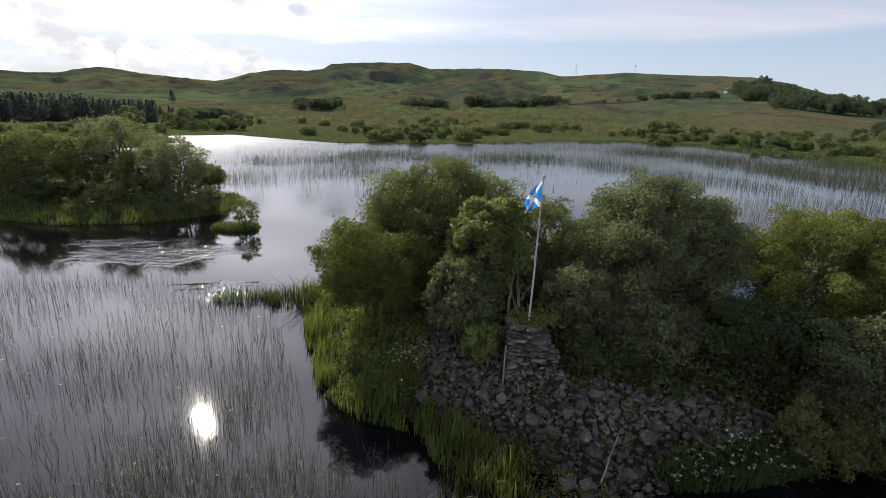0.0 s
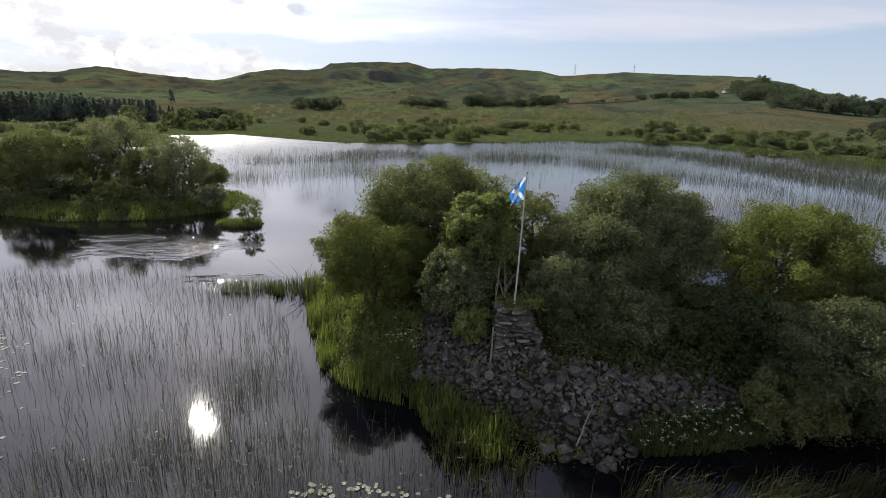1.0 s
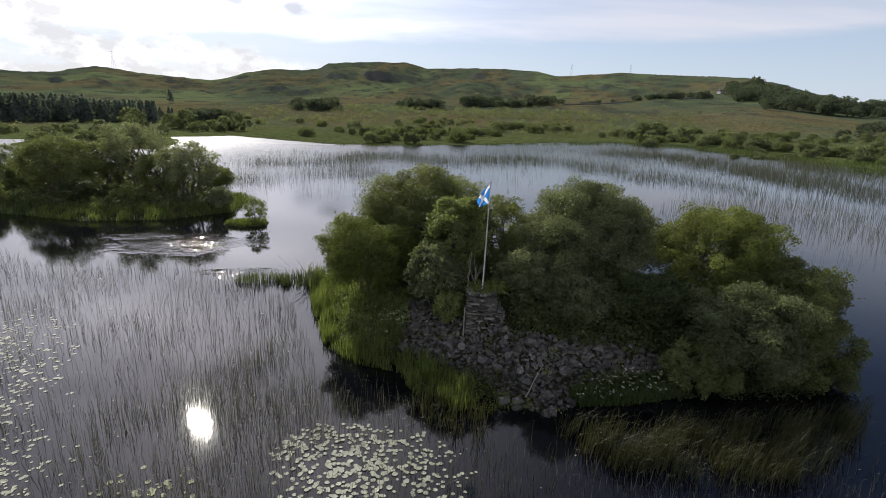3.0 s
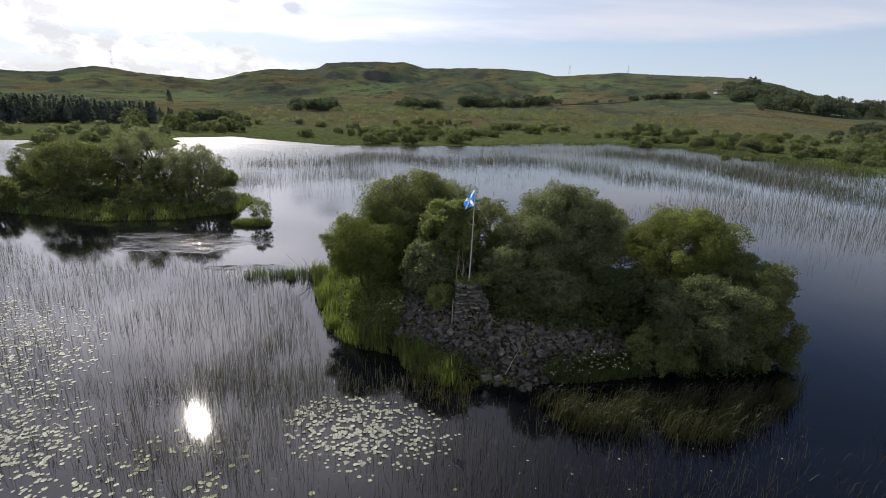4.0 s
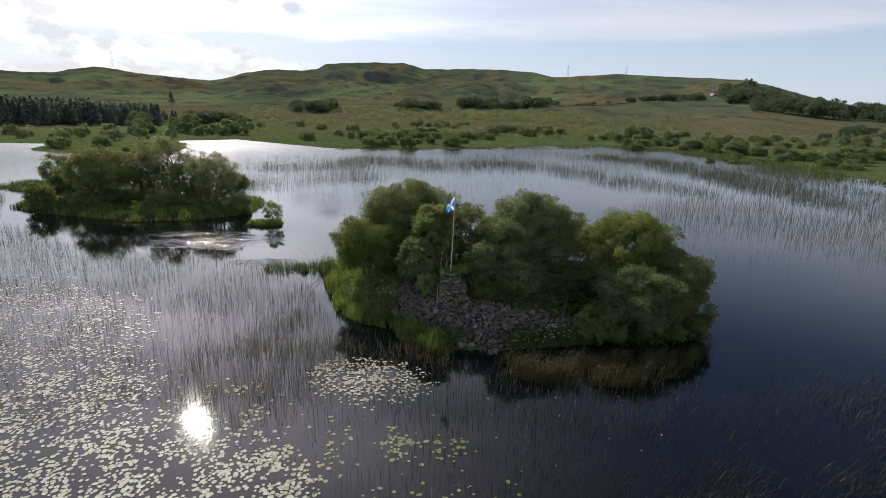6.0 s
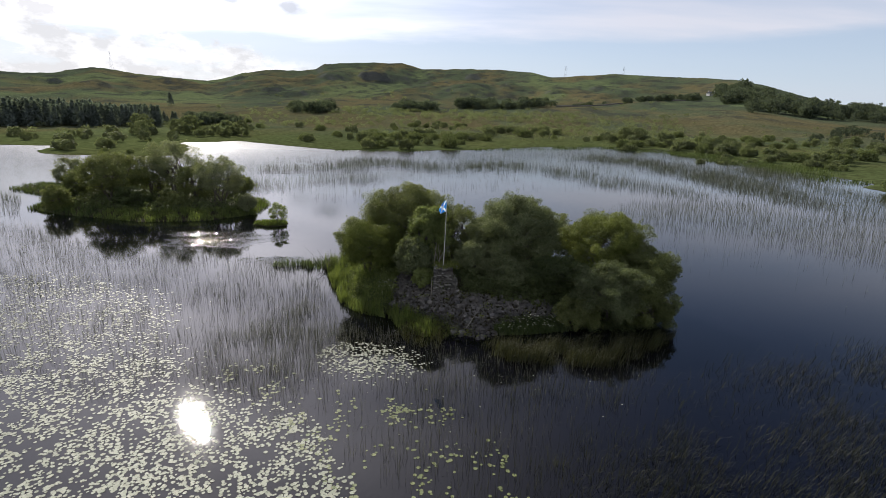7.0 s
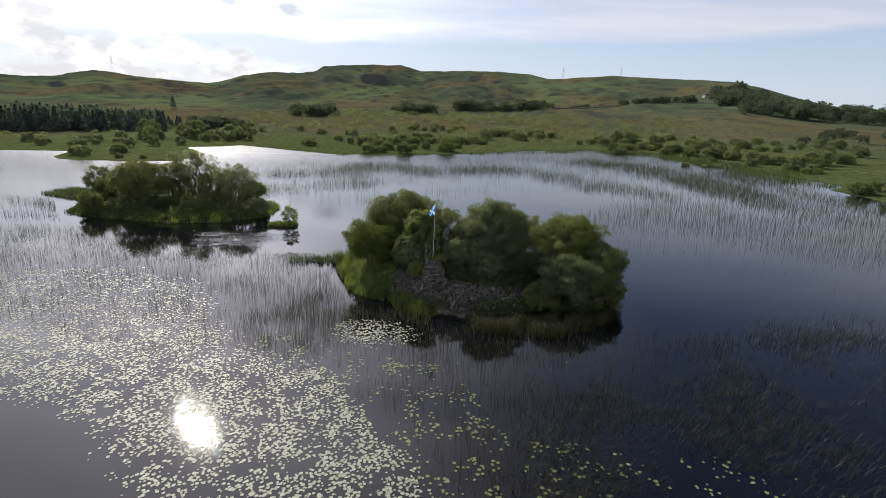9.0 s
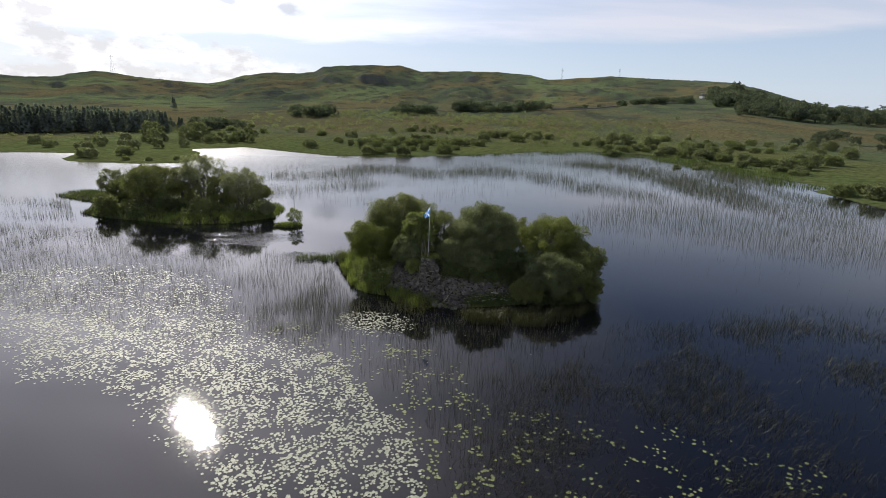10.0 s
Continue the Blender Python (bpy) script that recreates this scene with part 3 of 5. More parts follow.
def grow(rng, H, rx, ry, low, count, size, lobes=26, lobe=0.36, slim=0.5, sprigs=70, stems_n=4, flat_=0.85, skirt=1.8, loose=0.6, simple=False):
    """Crown and wood of a many-stemmed shrub tree about its foot."""
    c, rad = crown_lobes(rng, H, rx, ry, low, lobes, lobe, skirt)
    # every clump carries smaller tufts, and the leaves sit on the tufts
    per = 10
    sd = unit(rng.normal(0, 1, (lobes * per, 3)) + [0, 0, 0.25])
    host = np.repeat(np.arange(lobes), per)
    tc = c[host] + sd * (rad[host] * rng.uniform(0.40, 0.72, lobes * per))[:, None]
    tr = rad[host] * rng.uniform(0.26, 0.52, lobes * per)
    pick = rng.choice(lobes * per, count, p=tr ** 2 / (tr ** 2).sum())
    d = unit(rng.normal(0, 1, (count, 3)))
    d[:, 2] = np.where(rng.rand(count) < 0.55, np.abs(d[:, 2]), d[:, 2])
    shell = rng.uniform(0.0, 1.0, count) ** 0.5
    at = tc[pick] + d * (tr[pick] * (0.35 + 0.75 * shell))[:, None] * [1, 1, flat_]
    at += 0.06 * np.stack([pn(at[:, 0] * 3, at[:, 2] * 3), pn(at[:, 1] * 3, at[:, 2] * 3 + 5), pn(at[:, 0] * 3 + 8, at[:, 1] * 3)], -1)
    core = np.array([0, 0, (H + low) / 2])
    out = unit(unit(at - core) + d)
    chunks = [leaves(rng, at, out, size, slim, loose, simple)]
    if sprigs:
        p = rng.choice(lobes, sprigs, p=rad ** 2 / (rad ** 2).sum())
        d = unit(rng.normal(0, 1, (sprigs, 3)) * [1, 1, 0.6] + [0, 0, 0.55])
        start = c[p] + d * rad[p][:, None] * 0.85
        per = 12
        s = np.linspace(0, 1, per)
        ln = rng.uniform(0.12, 0.32, sprigs) * (rx + ry) / 2 * 0.6
        line = start[:, None] + d[:, None] * (s[None, :, None] * ln[:, None, None])
        line = line.reshape(-1, 3) + rng.normal(0, size * 0.25, (sprigs * per, 3))
        chunks.append(leaves(rng, line, np.repeat(d, per, 0), size, slim, 1.0, simple))
    v, f = joined(chunks)
    v[:, 2] = np.maximum(v[:, 2], 0.03)
    wood = []
    order = rng.permutation(lobes)
    for i in range(stems_n):
        a = 2 * np.pi * i / stems_n + rng.uniform(-0.4, 0.4)
        foot = np.array([np.cos(a) * 0.12 * rx, np.sin(a) * 0.12 * ry, -0.15])
        head = np.array([np.cos(a) * 0.35 * rx, np.sin(a) * 0.35 * ry, low + 0.45 * (H - low)])
        s = np.linspace(0, 1, 6)[:, None]
        line = foot * (1 - s) + head * s + rng.normal(0, 0.035 * rx, (6, 3)) * (s > 0)
        thick = 0.022 * H
        limbs = []
        for j in order[i::stems_n]:
            s = np.linspace(0, 1, 5)[:, None]
            begin = line[rng.randint(2, 6)]
            limb = begin * (1 - s) + c[j] * s + np.array([0, 0, 0.05 * H]) * np.sin(s * np.pi) + rng.normal(0, 0.02 * rx, (5, 3)) * (s > 0)
            limbs.append(tube(limb, thick * np.linspace(0.45, 0.14, 5), 5))
        wood.append((tube(line, thick * np.linspace(1, 0.6, 6)), limbs))
    return (v, f), wood


def tree(name, x, y, z, H, rx, ry, low, count, size, mat, seed, label, group="", **more):
    rng = np.random.RandomState(seed)
    crown, wood = grow(rng, H, rx, ry, low, count, size, **more)
    ob = thing(name, label, "tree", (x, y, z), group)
    for bole, limbs in wood:
        stem = shown("trunk", tri_mesh("trunk", *bole, True), BARK, ob, "grey-brown bark")
        for limb in limbs:
            shown("limb", tri_mesh("limb", *limb, True), BARK, stem)
    shown("crown", tri_mesh("crown", *crown), mat, ob)
    return ob


def isle_tree(name, x, y, top, r, ry, low, count, size, mat, seed, label, **more):
    z = float(isle_h(x, y)) - 0.05
    return tree(name, x, y, z, top - z, r, ry, low, count, size, mat, seed, label, "trees on the stony islet", **more)


isle_tree("willow_tree", -0.5, 23.2, 7.85, 3.95, 3.1, 0.0, 122500, 0.086, WILLOW, 11, "tall round-topped grey-green willow behind the cairn", lobes=75, lobe=0.32, slim=0.8, loose=0.75, simple=True)
isle_tree("willow_bush", -3.3, 19.8, 5.6, 2.5, 2.4, 0.6, 75000, 0.077, BRIGHT, 12, "bushy fresh-green willow at the grassy water's edge", lobes=34, lobe=0.40, slim=0.8, loose=0.75, simple=True)
isle_tree("alder_tree", 1.3, 18.8, 7.0, 1.75, 1.5, 0.2, 36812, 0.104, ALDER, 13, "slender light-green alder beside the flagpole", lobes=26, lobe=0.42, sprigs=260, slim=0.8, loose=0.75, simple=True)
isle_tree("sallow_bush", 0.4, 17.0, 4.7, 1.5, 1.2, 0.4, 17437, 0.104, WILLOW_GREY, 14, "loose grey-leaved sallow leaning over the stones", lobes=17, lobe=0.45, sprigs=220, slim=0.8, loose=0.75, simple=True)
isle_tree("small_willow", 3.8, 21.2, 6.9, 2.3, 1.9, 0.2, 27125, 0.086, WILLOW, 15, "small willow standing between two larger trees", lobes=20, lobe=0.42, slim=0.8, loose=0.75, simple=True)
isle_tree("grey_willow", 7.9, 19.2, 7.8, 3.5, 3.2, 0.1, 124000, 0.086, WILLOW_GREY, 16, "broad domed grey willow, the largest tree of the islet", lobes=66, lobe=0.32, slim=0.8, loose=0.75, simple=True)
isle_tree("willow_shrub", 5.0, 17.4, 4.6, 1.7, 1.4, 0.2, 31000, 0.086, WILLOW_GREY, 17, "low dark willow shrub beside the cairn", lobes=20, lobe=0.42, slim=0.8, loose=0.75, simple=True)
isle_tree("green_willow", 14.8, 18.9, 6.5, 3.1, 2.9, 0.0, 93000, 0.081, BRIGHT, 18, "bright yellow-green domed willow", lobes=43, lobe=0.35, slim=0.8, loose=0.75, simple=True)
isle_tree("dark_willow", 17.2, 16.6, 4.5, 2.3, 2.3, 0.15, 50375, 0.081, WILLOW, 19, "dark spreading willow overhanging the water", lobes=31, lobe=0.38, slim=0.8, loose=0.75, simple=True)
isle_tree("sallow_tree", 13.7, 13.8, 4.3, 2.5, 2.1, -0.2, 50000, 0.086, WILLOW_GREY, 20, "pale-leaved sallow in front of the willows", lobes=31, lobe=0.38, slim=0.8, loose=0.75, simple=True)
isle_tree("shade_bush", 10.6, 16.0, 3.9, 2.1, 1.8, 0.1, 32937, 0.095, SHADE_HERB, 21, "green bush under the willows, their shade put into its leaf colour", lobes=23, lobe=0.42, slim=0.8, loose=0.75, simple=True)
isle_tree("hazel_bush", 7.4, 16.5, 3.6, 1.9, 1.5, -0.1, 27500, 0.090, WILLOW_GREY, 23, "leafy bush filling the shade under the grey willow", lobes=23, lobe=0.42, slim=0.8, loose=0.75, simple=True)
isle_tree("rowan_bush", 1.15, 15.9, 2.9, 0.8, 0.7, -0.1, 7500, 0.090, ALDER, 24, "small leafy bush pressed against the cairn", lobes=14, lobe=0.45, sprigs=120, slim=0.8, loose=0.75, simple=True)
isle_tree("waterside_sallow", 11.6, 13.0, 2.1, 1.7, 1.1, -0.5, 18750, 0.086, WILLOW, 25, "low sallow drooping to the water below the trees", lobes=20, lobe=0.42, slim=0.8, loose=0.75, simple=True)
isle_tree("waterside_sallow", 16.3, 13.9, 2.9, 2.4, 1.5, -0.6, 30000, 0.086, WILLOW, 26, "low spreading sallow trailing its twigs in the water", lobes=26, lobe=0.40, slim=0.8, loose=0.75, simple=True)
isle_tree("back_willow", 10.5, 23.0, 6.0, 3.0, 2.5, 0.3, 27125, 0.111, WILLOW, 22, "willow on the far side of the islet", lobes=29, lobe=0.38, slim=0.8, loose=0.75, simple=True)

islet_rows = [(-28.6, 50.0, 7.1, 3.5, 3.2, 1.3, GLARE_WILLOW, 31), (-36.5, 53.5, 8.8, 3.6, 3.4, 1.6, GLARE_WILLOW, 32), (-43.5, 50.0, 7.4, 4.2, 3.4, 0.2, WILLOW, 33),
              (-54.0, 56.5, 5.7, 2.3, 2.1, 0.4, GLARE_WILLOW, 34), (-47.5, 44.9, 3.4, 2.0, 1.6, -0.3, WILLOW, 35), (-32.5, 51.5, 6.0, 2.8, 2.6, 0.2, WILLOW, 36),
              (-40.0, 54.0, 7.0, 3.0, 3.0, 0.2, WILLOW, 37), (-47.5, 57.0, 6.4, 3.4, 3.0, 0.3, GLARE_WILLOW, 38), (-50.5, 53.0, 4.2, 2.4, 2.2, -0.2, WILLOW, 39),
              (-38.5, 46.2, 3.3, 2.4, 1.8, -0.3, SHADE_HERB, 51), (-33.0, 46.0, 2.8, 2.2, 1.6, -0.3, WILLOW, 52), (-23.6, 46.6, 2.6, 1.2, 1.3, 0.0, GLARE_WILLOW, 53), (-29.0, 57.0, 3.6, 2.4, 2.0, 0.0, WILLOW, 54)]
for x, y, top, r, ry, low, mat, seed in islet_rows:
    tree("islet_willow", x, y, 0.35, top - 0.35, r, ry, low, int((1150 if seed in (31, 32) else 1900) * r * ry + 3500), 0.135, mat, seed, "wind-shaped willow on the low wooded islet", "willows on the wooded islet",
         lobes=26, lobe=0.36, sprigs=50, slim=0.8, loose=0.8, simple=True)
tree("birch_sapling", -17.6, 40.7, 0.15, 2.5, 1.25, 1.1, 0.25, 5200, 0.10, ALDER, 41, "small open-crowned sapling on a tuft of grass in the water", lobes=14, lobe=0.36, sprigs=60, stems_n=3)

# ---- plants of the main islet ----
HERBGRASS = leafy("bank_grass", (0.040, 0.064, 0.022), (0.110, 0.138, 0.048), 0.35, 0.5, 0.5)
RUBBLE = [(-1.3, 19.3), (0.7, 19.3), (1.7, 16.6), (1.9, 14.9), (4.0, 14.5), (6.0, 14.3), (10.2, 14.4), (10.5, 13.5), (7.6, 12.7), (5.9, 12.1), (6.3, 11.0),
          (5.0, 10.5), (3.7, 11.0), (2.9, 12.3), (1.6, 13.0), (-0.3, 14.1), (-1.3, 16.0)]
FRINGE = [(-8.5, 26.0), (-6.6, 20.2), (-4.8, 15.8), (-3.2, 14.1), (-0.8, 13.3), (0.5, 12.2), (1.2, 11.2), (2.4, 11.6), (1.4, 12.9), (-0.4, 14.2), (-1.4, 16.2), (-2.6, 18.0), (-4.4, 21.5), (-5.8, 26.5)]
TAIL = [(-12.9, 24.2), (-12.2, 25.5), (-7.5, 25.8), (-6.6, 23.6), (-9.5, 23.9)]
SEDGES = [(4.2, 11.2), (5.0, 8.9), (6.4, 7.2), (9.5, 6.7), (12.4, 7.0), (14.8, 8.4), (17.6, 11.3), (18.4, 12.4), (15.8, 11.2), (12.0, 10.5), (8.0, 10.0), (6.0, 9.8)]
TUFT = [(-0.6, 12.4), (-0.2, 10.8), (1.0, 9.2), (2.4, 9.0), (3.0, 10.6), (1.8, 12.2)]
BED = [(5.9, 11.9), (7.6, 12.6), (10.4, 13.4), (10.8, 12.2), (8.2, 11.4), (6.3, 11.2)]

rng = np.random.RandomState(101)
x, y = scatter(rng, FRINGE, 8000, lambda a, b: np.clip(0.55 + 1.9 * fbm(a / 0.9, b / 0.9, 3), 0.04, 1))
z = np.maximum(isle_h(x, y), -0.1)
tall = rng.uniform(0.35, 1.25, len(x)) * (0.85 + 0.75 * fbm(x / 1.1, y / 1.1, 2))
stuff("shore_grass", blades(rng, x, y, z, tall, 0.034, 0.28, (0.05, 0.0)), GRASS, "tall bright green grass along the islet's shore", "grass")
x, y = scatter(rng, TAIL, 1300, lambda a, b: np.clip(0.45 + 2.0 * fbm(a / 0.9, b / 0.9, 3), 0.03, 1))
stuff("grass_spit", blades(rng, x, y, 0 * x - 0.05, rng.uniform(0.3, 0.9, len(x)), 0.026, 0.32), HERBGRASS, "narrow tussocky strip of green grass standing in the water", "grass")
x, y = scatter(rng, SEDGES, 3400, lambda a, b: np.clip(0.50 + 2.0 * fbm(a / 1.1, b / 1.1, 3), 0.05, 1) * smooth_step(0, 0.7, -away(a, b, SEDGES)))
stuff("sedge_bed", blades(rng, x, y, 0 * x - 0.05, rng.uniform(0.6, 1.6, len(x)), 0.020, 0.30, (0.34, -0.05), 0.75), SEDGE, "wind-bent olive and straw sedges standing in shallow water", "sedge")
x, y = scatter(rng, TUFT, 420, lambda a, b: np.clip(0.3 + 2.0 * fbm(a / 0.7, b / 0.7, 3), 0.02, 1))
stuff("sedge_tuft", blades(rng, x, y, 0 * x - 0.05, rng.uniform(0.5, 1.0, len(x)), 0.028, 0.35, (0.12, -0.05)), SEDGE, "ragged tufts of olive sedge in shallow water", "sedge")
x, y = scatter(rng, [(-0.9, 13.0), (0.0, 11.5), (1.5, 10.6), (2.5, 10.9), (1.9, 12.0), (0.6, 13.0)], 850, lambda a, b: np.clip(0.5 + 2.0 * fbm(a / 0.6, b / 0.6, 3), 0.03, 1))
stuff("front_grass", blades(rng, x, y, np.maximum(isle_h(x, y), -0.1), rng.uniform(0.35, 0.95, len(x)), 0.032, 0.3), GRASS, "bright tufts of tall grass below the stones", "grass")
x, y = scatter(rng, BED, 2600)
stuff("flower_bed_grass", blades(rng, x, y, isle_h(x, y), rng.uniform(0.25, 0.6, len(x)), 0.035, 0.4), HERBGRASS, "low lush green herbs at the foot of the stones", "grass")


def herb_patch(name, poly, plants, tall, size, mat, label, seed, ground, keep=None, per=26):
    r = np.random.RandomState(seed)
    px, py = scatter(r, poly, plants, keep)
    n = len(px)
    h = r.uniform(0.35, 1.0, n) * tall
    pos = np.stack([px, py, ground(px, py)], -1)
    at = np.repeat(pos, per, 0) + r.normal(0, 1, (n * per, 3)) * [0.16, 0.16, 0] + np.stack([0 * np.repeat(h, per), 0 * np.repeat(h, per), np.repeat(h, per) * r.rand(n * per) ** 0.7], -1)
    out = unit(r.normal(0, 1, (n * per, 3)) + [0, 0, 0.5])
    return stuff(name, leaves(r, at, out, size, 0.55), mat, label, "undergrowth")


outside_stones = lambda a, b: (~inside(a, b, RUBBLE)).astype(float)
herb_patch("undergrowth", [(p[0] * 0.94 + 0.4, p[1] * 0.94 + 1.2) for p in ISLE], 1900, 0.85, 0.13, SHADE_HERB, "dense dark nettles and herbs under the willows", 102, isle_h, outside_stones, 30)
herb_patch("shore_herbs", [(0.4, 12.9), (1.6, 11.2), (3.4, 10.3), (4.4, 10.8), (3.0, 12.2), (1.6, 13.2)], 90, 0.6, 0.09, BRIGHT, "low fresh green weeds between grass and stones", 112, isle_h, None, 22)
herb_patch("waterline_herbs", [(9.0, 12.0), (13.5, 12.2), (17.2, 13.0), (17.2, 13.9), (13, 13.3), (9.2, 12.9)], 190, 0.55, 0.11, SHADE_HERB, "dark herbs hanging over the water under the sallows", 113, isle_h, None, 26)
herb_patch("stone_herbs", RUBBLE, 26, 0.5, 0.10, BRIGHT, "scattered fresh green herbs growing between the stones", 103, lambda a, b: isle_h(a, b) + 0.15)
herb_patch("bank_herbs", [(3.9, 14.3), (6.5, 14.0), (10.4, 14.1), (11.8, 13.4), (12.0, 17.0), (8.0, 18.0), (4.2, 17.0)], 420, 0.9, 0.14, SHADE_HERB, "dark leafy herbs spilling over the stones", 104, isle_h, None, 34)
herb_patch("nettle_bank", [(-3.8, 15.6), (-1.2, 14.8), (-0.7, 19.0), (-2.5, 21.0), (-4.8, 21.0)], 420, 0.75, 0.12, ALDER, "grey-green meadowsweet leaves beside the grass", 105, isle_h, None, 30)
herb_patch("cairn_grass", [(2.0, 14.7), (3.5, 14.7), (3.5, 16.0), (2.0, 16.0)], 40, 0.35, 0.12, BRIGHT, "grass and moss growing on top of the cairn", 106, lambda a, b: 3.28 + 0 * a, None, 20)


def umbels(name, spots, label, seed):
    r = np.random.RandomState(seed)
    chunks = []
    for fx, fy, fz in spots:
        n = 16
        p = np.array([fx, fy, fz]) + r.normal(0, 1, (n, 3)) * [0.034, 0.034, 0.012]
        chunks.append(leaves(r, p, unit(r.normal(0, 1, (n, 3)) + [0, 0, 1.5]), 0.022, 1.0))
    ob = stuff(name, joined(chunks), BLOSSOM, label, "flowers")
    return ob


rng = np.random.RandomState(107)
x, y = scatter(rng, BED, 90)
umbels("white_flowers", [(a, b, float(isle_h(a, b)) + rng.uniform(0.45, 0.7)) for a, b in zip(x, y)], "white flower heads over the low green herbs", 108)
umbels("meadowsweet", [(-1.6 + rng.normal(0, 0.45), 15.4 + rng.normal(0, 0.8), 1.2 + rng.uniform(0.5, 0.95)) for _ in range(30)], "creamy white meadowsweet heads above the grass", 109)

def pad_shape(rng, n=9):
    """One notched floating leaf of unit radius with a slightly lifted rim."""
    a = np.linspace(0.22, 2 * np.pi - 0.22, n)
    rim = np.stack([np.cos(a) * rng.uniform(0.93, 1.05, n), np.sin(a) * rng.uniform(0.86, 0.98, n), 0.03 * np.abs(rng.normal(0, 1, n))], -1)
    v = np.concatenate([[[0.05, 0, 0.0]], rim])
    f = np.stack([np.zeros(n - 1, int), np.arange(1, n), np.arange(2, n + 1)], -1)
    return v, f


def pads(rng, x, y, size):
    chunks = []
    for a, b, s in zip(x, y, size):
        v, f = pad_shape(rng)
        t = rng.uniform(0, 2 * np.pi)
        tilt = rng.normal(0, 0.035, 2)
        c, q = np.cos(t), np.sin(t)
        v = np.stack([(v[:, 0] * c - v[:, 1] * q), (v[:, 0] * q + v[:, 1] * c), v[:, 2]], -1) * s
        v[:, 2] += 0.008 + np.abs(v[:, 0] * tilt[0] + v[:, 1] * tilt[1])
        chunks.append((v + [a, b, 0], f))
    return joined(chunks)


# ---- rushes in the water ----
rng = np.random.RandomState(120)
NEAR = [(-60, 37), (-42, 36), (-28, 26.5), (-17, 27.5), (-9, 22.8), (-6.0, 17), (-4.2, 12.6), (1.0, 10.8), (3.2, 9.0), (9, 8.4), (16, 9), (12, 3.0), (6, 0.0), (3, -1.5), (-3, -1.0), (-7, 3),
        (-11, 5.0), (-14, 2.5), (-19, 4.5), (-26, 7), (-40, 10), (-60, 16)]
near_keep = lambda a, b: np.clip(0.75 + 1.2 * fbm(a / 5, b / 5, 3), 0.08, 1) * np.where(a > 3.0, 0.75, 1.0) * np.where(b < 3.0, 0.6, 1.0)
x, y = scatter(rng, NEAR, 19000, near_keep)
stuff("club_rushes", blades(rng, x, y, 0 * x - 0.05, rng.uniform(0.45, 1.25, len(x)), 0.0125, 0.38, (0.02, 0.0), 0.8), REED, "thin dark club-rush stems standing in calm water", "rushes")
FRONT = [(-13, 10), (-9, 16), (-6.6, 18.5), (-4.2, 13.8), (-0.5, 12.6), (1.4, 9.6), (-1, 6), (-6, 2), (-10, 3)]
x, y = scatter(rng, FRONT, 3300, lambda a, b: smooth_step(0, 3.0, -away(a, b, FRONT)) * np.clip(0.6 + 1.4 * fbm(a / 3, b / 3, 3), 0.05, 1))
stuff("front_rushes", blades(rng, x, y, 0 * x - 0.05, rng.uniform(0.5, 1.15, len(x)), 0.0115, 0.36, (0.04, 0.0), 0.8), REED, "thin dark bent club-rush stems before the stony islet", "rushes")
def line_gap(x, y, line):
    """Distance from an open line."""
    best = np.full(np.shape(x), 1e9)
    for (ax, ay), (bx, by) in zip(line, line[1:]):
        dx, dy = bx - ax, by - ay
        s = np.clip(((x - ax) * dx + (y - ay) * dy) / (dx * dx + dy * dy), 0, 1)
        best = np.minimum(best, np.hypot(x - ax - s * dx, y - ay - s * dy))
    return best


# long winding rush beds: half width and line
BEDS = [(6.5, [(-24, 99), (-17, 119), (1, 105), (15, 117), (26, 109), (33, 96), (39, 85), (43, 77)]), (8.5, [(50, 142), (63, 127), (63, 106), (65, 88), (66, 69), (66, 55)]),
        (5.0, [(-31, 70), (-23, 79), (-16, 81)]), (5.0, [(-34, 96), (-23, 99)]), (11.0, [(20, 53), (33, 58), (45, 55), (50, 43), (62, 34)]), (7.0, [(80, 60), (82, 90), (84, 120)])]


def in_bed(a, b):
    a, b = a + 3 * fbm(a / 9, b / 9, 2), b + 5 * fbm(a / 9 + 30, b / 9, 2)
    return np.max([np.exp(-(line_gap(a, b, line) / wide) ** 4) for wide, line in BEDS], 0)


RIGHT = [(23, 24), (27, 19), (34, 13), (62, 18), (90, 45), (88, 66), (88, 90), (97, 110), (97, 140), (60, 112), (38, 75), (25, 58), (16, 46), (21, 33)]
x, y = scatter(rng, RIGHT, 24000, lambda a, b: smooth_step(0, 9, -away(a, b, RIGHT)) * np.clip((0.16 + 0.8 * fbm(a / 16, b / 8, 3)) * smooth_step(85, 55, b) * smooth_step(20, 48, b) + in_bed(a, b), 0.03, 1))
stuff("shore_rushes", blades(rng, x, y, 0 * x - 0.04, rng.uniform(0.5, 1.25, len(x)), np.clip(0.004 + 0.00014 * np.hypot(x, y + 15), 0.008, 0.03), 0.15, (0.05, 0)), REED_FAR, "wide bed of grey-green rushes reaching towards the shore", "rushes")
MIDDLE = [(-42, 66), (-14, 53), (-5, 56), (12, 70), (34, 72), (66, 60), (97, 140), (95, 172), (62, 182), (30, 168), (0, 146), (-30, 138), (-50, 118), (-48, 84)]
x, y = scatter(rng, MIDDLE, 22000, lambda a, b: smooth_step(0, 6, -away(a, b, MIDDLE)) * np.clip(0.10 * (fbm(a / 20, b / 8, 3) > 0.05) + in_bed(a, b) * np.clip(0.7 + 1.3 * fbm(a / 7, b / 5, 2), 0.1, 1), 0.004, 1))
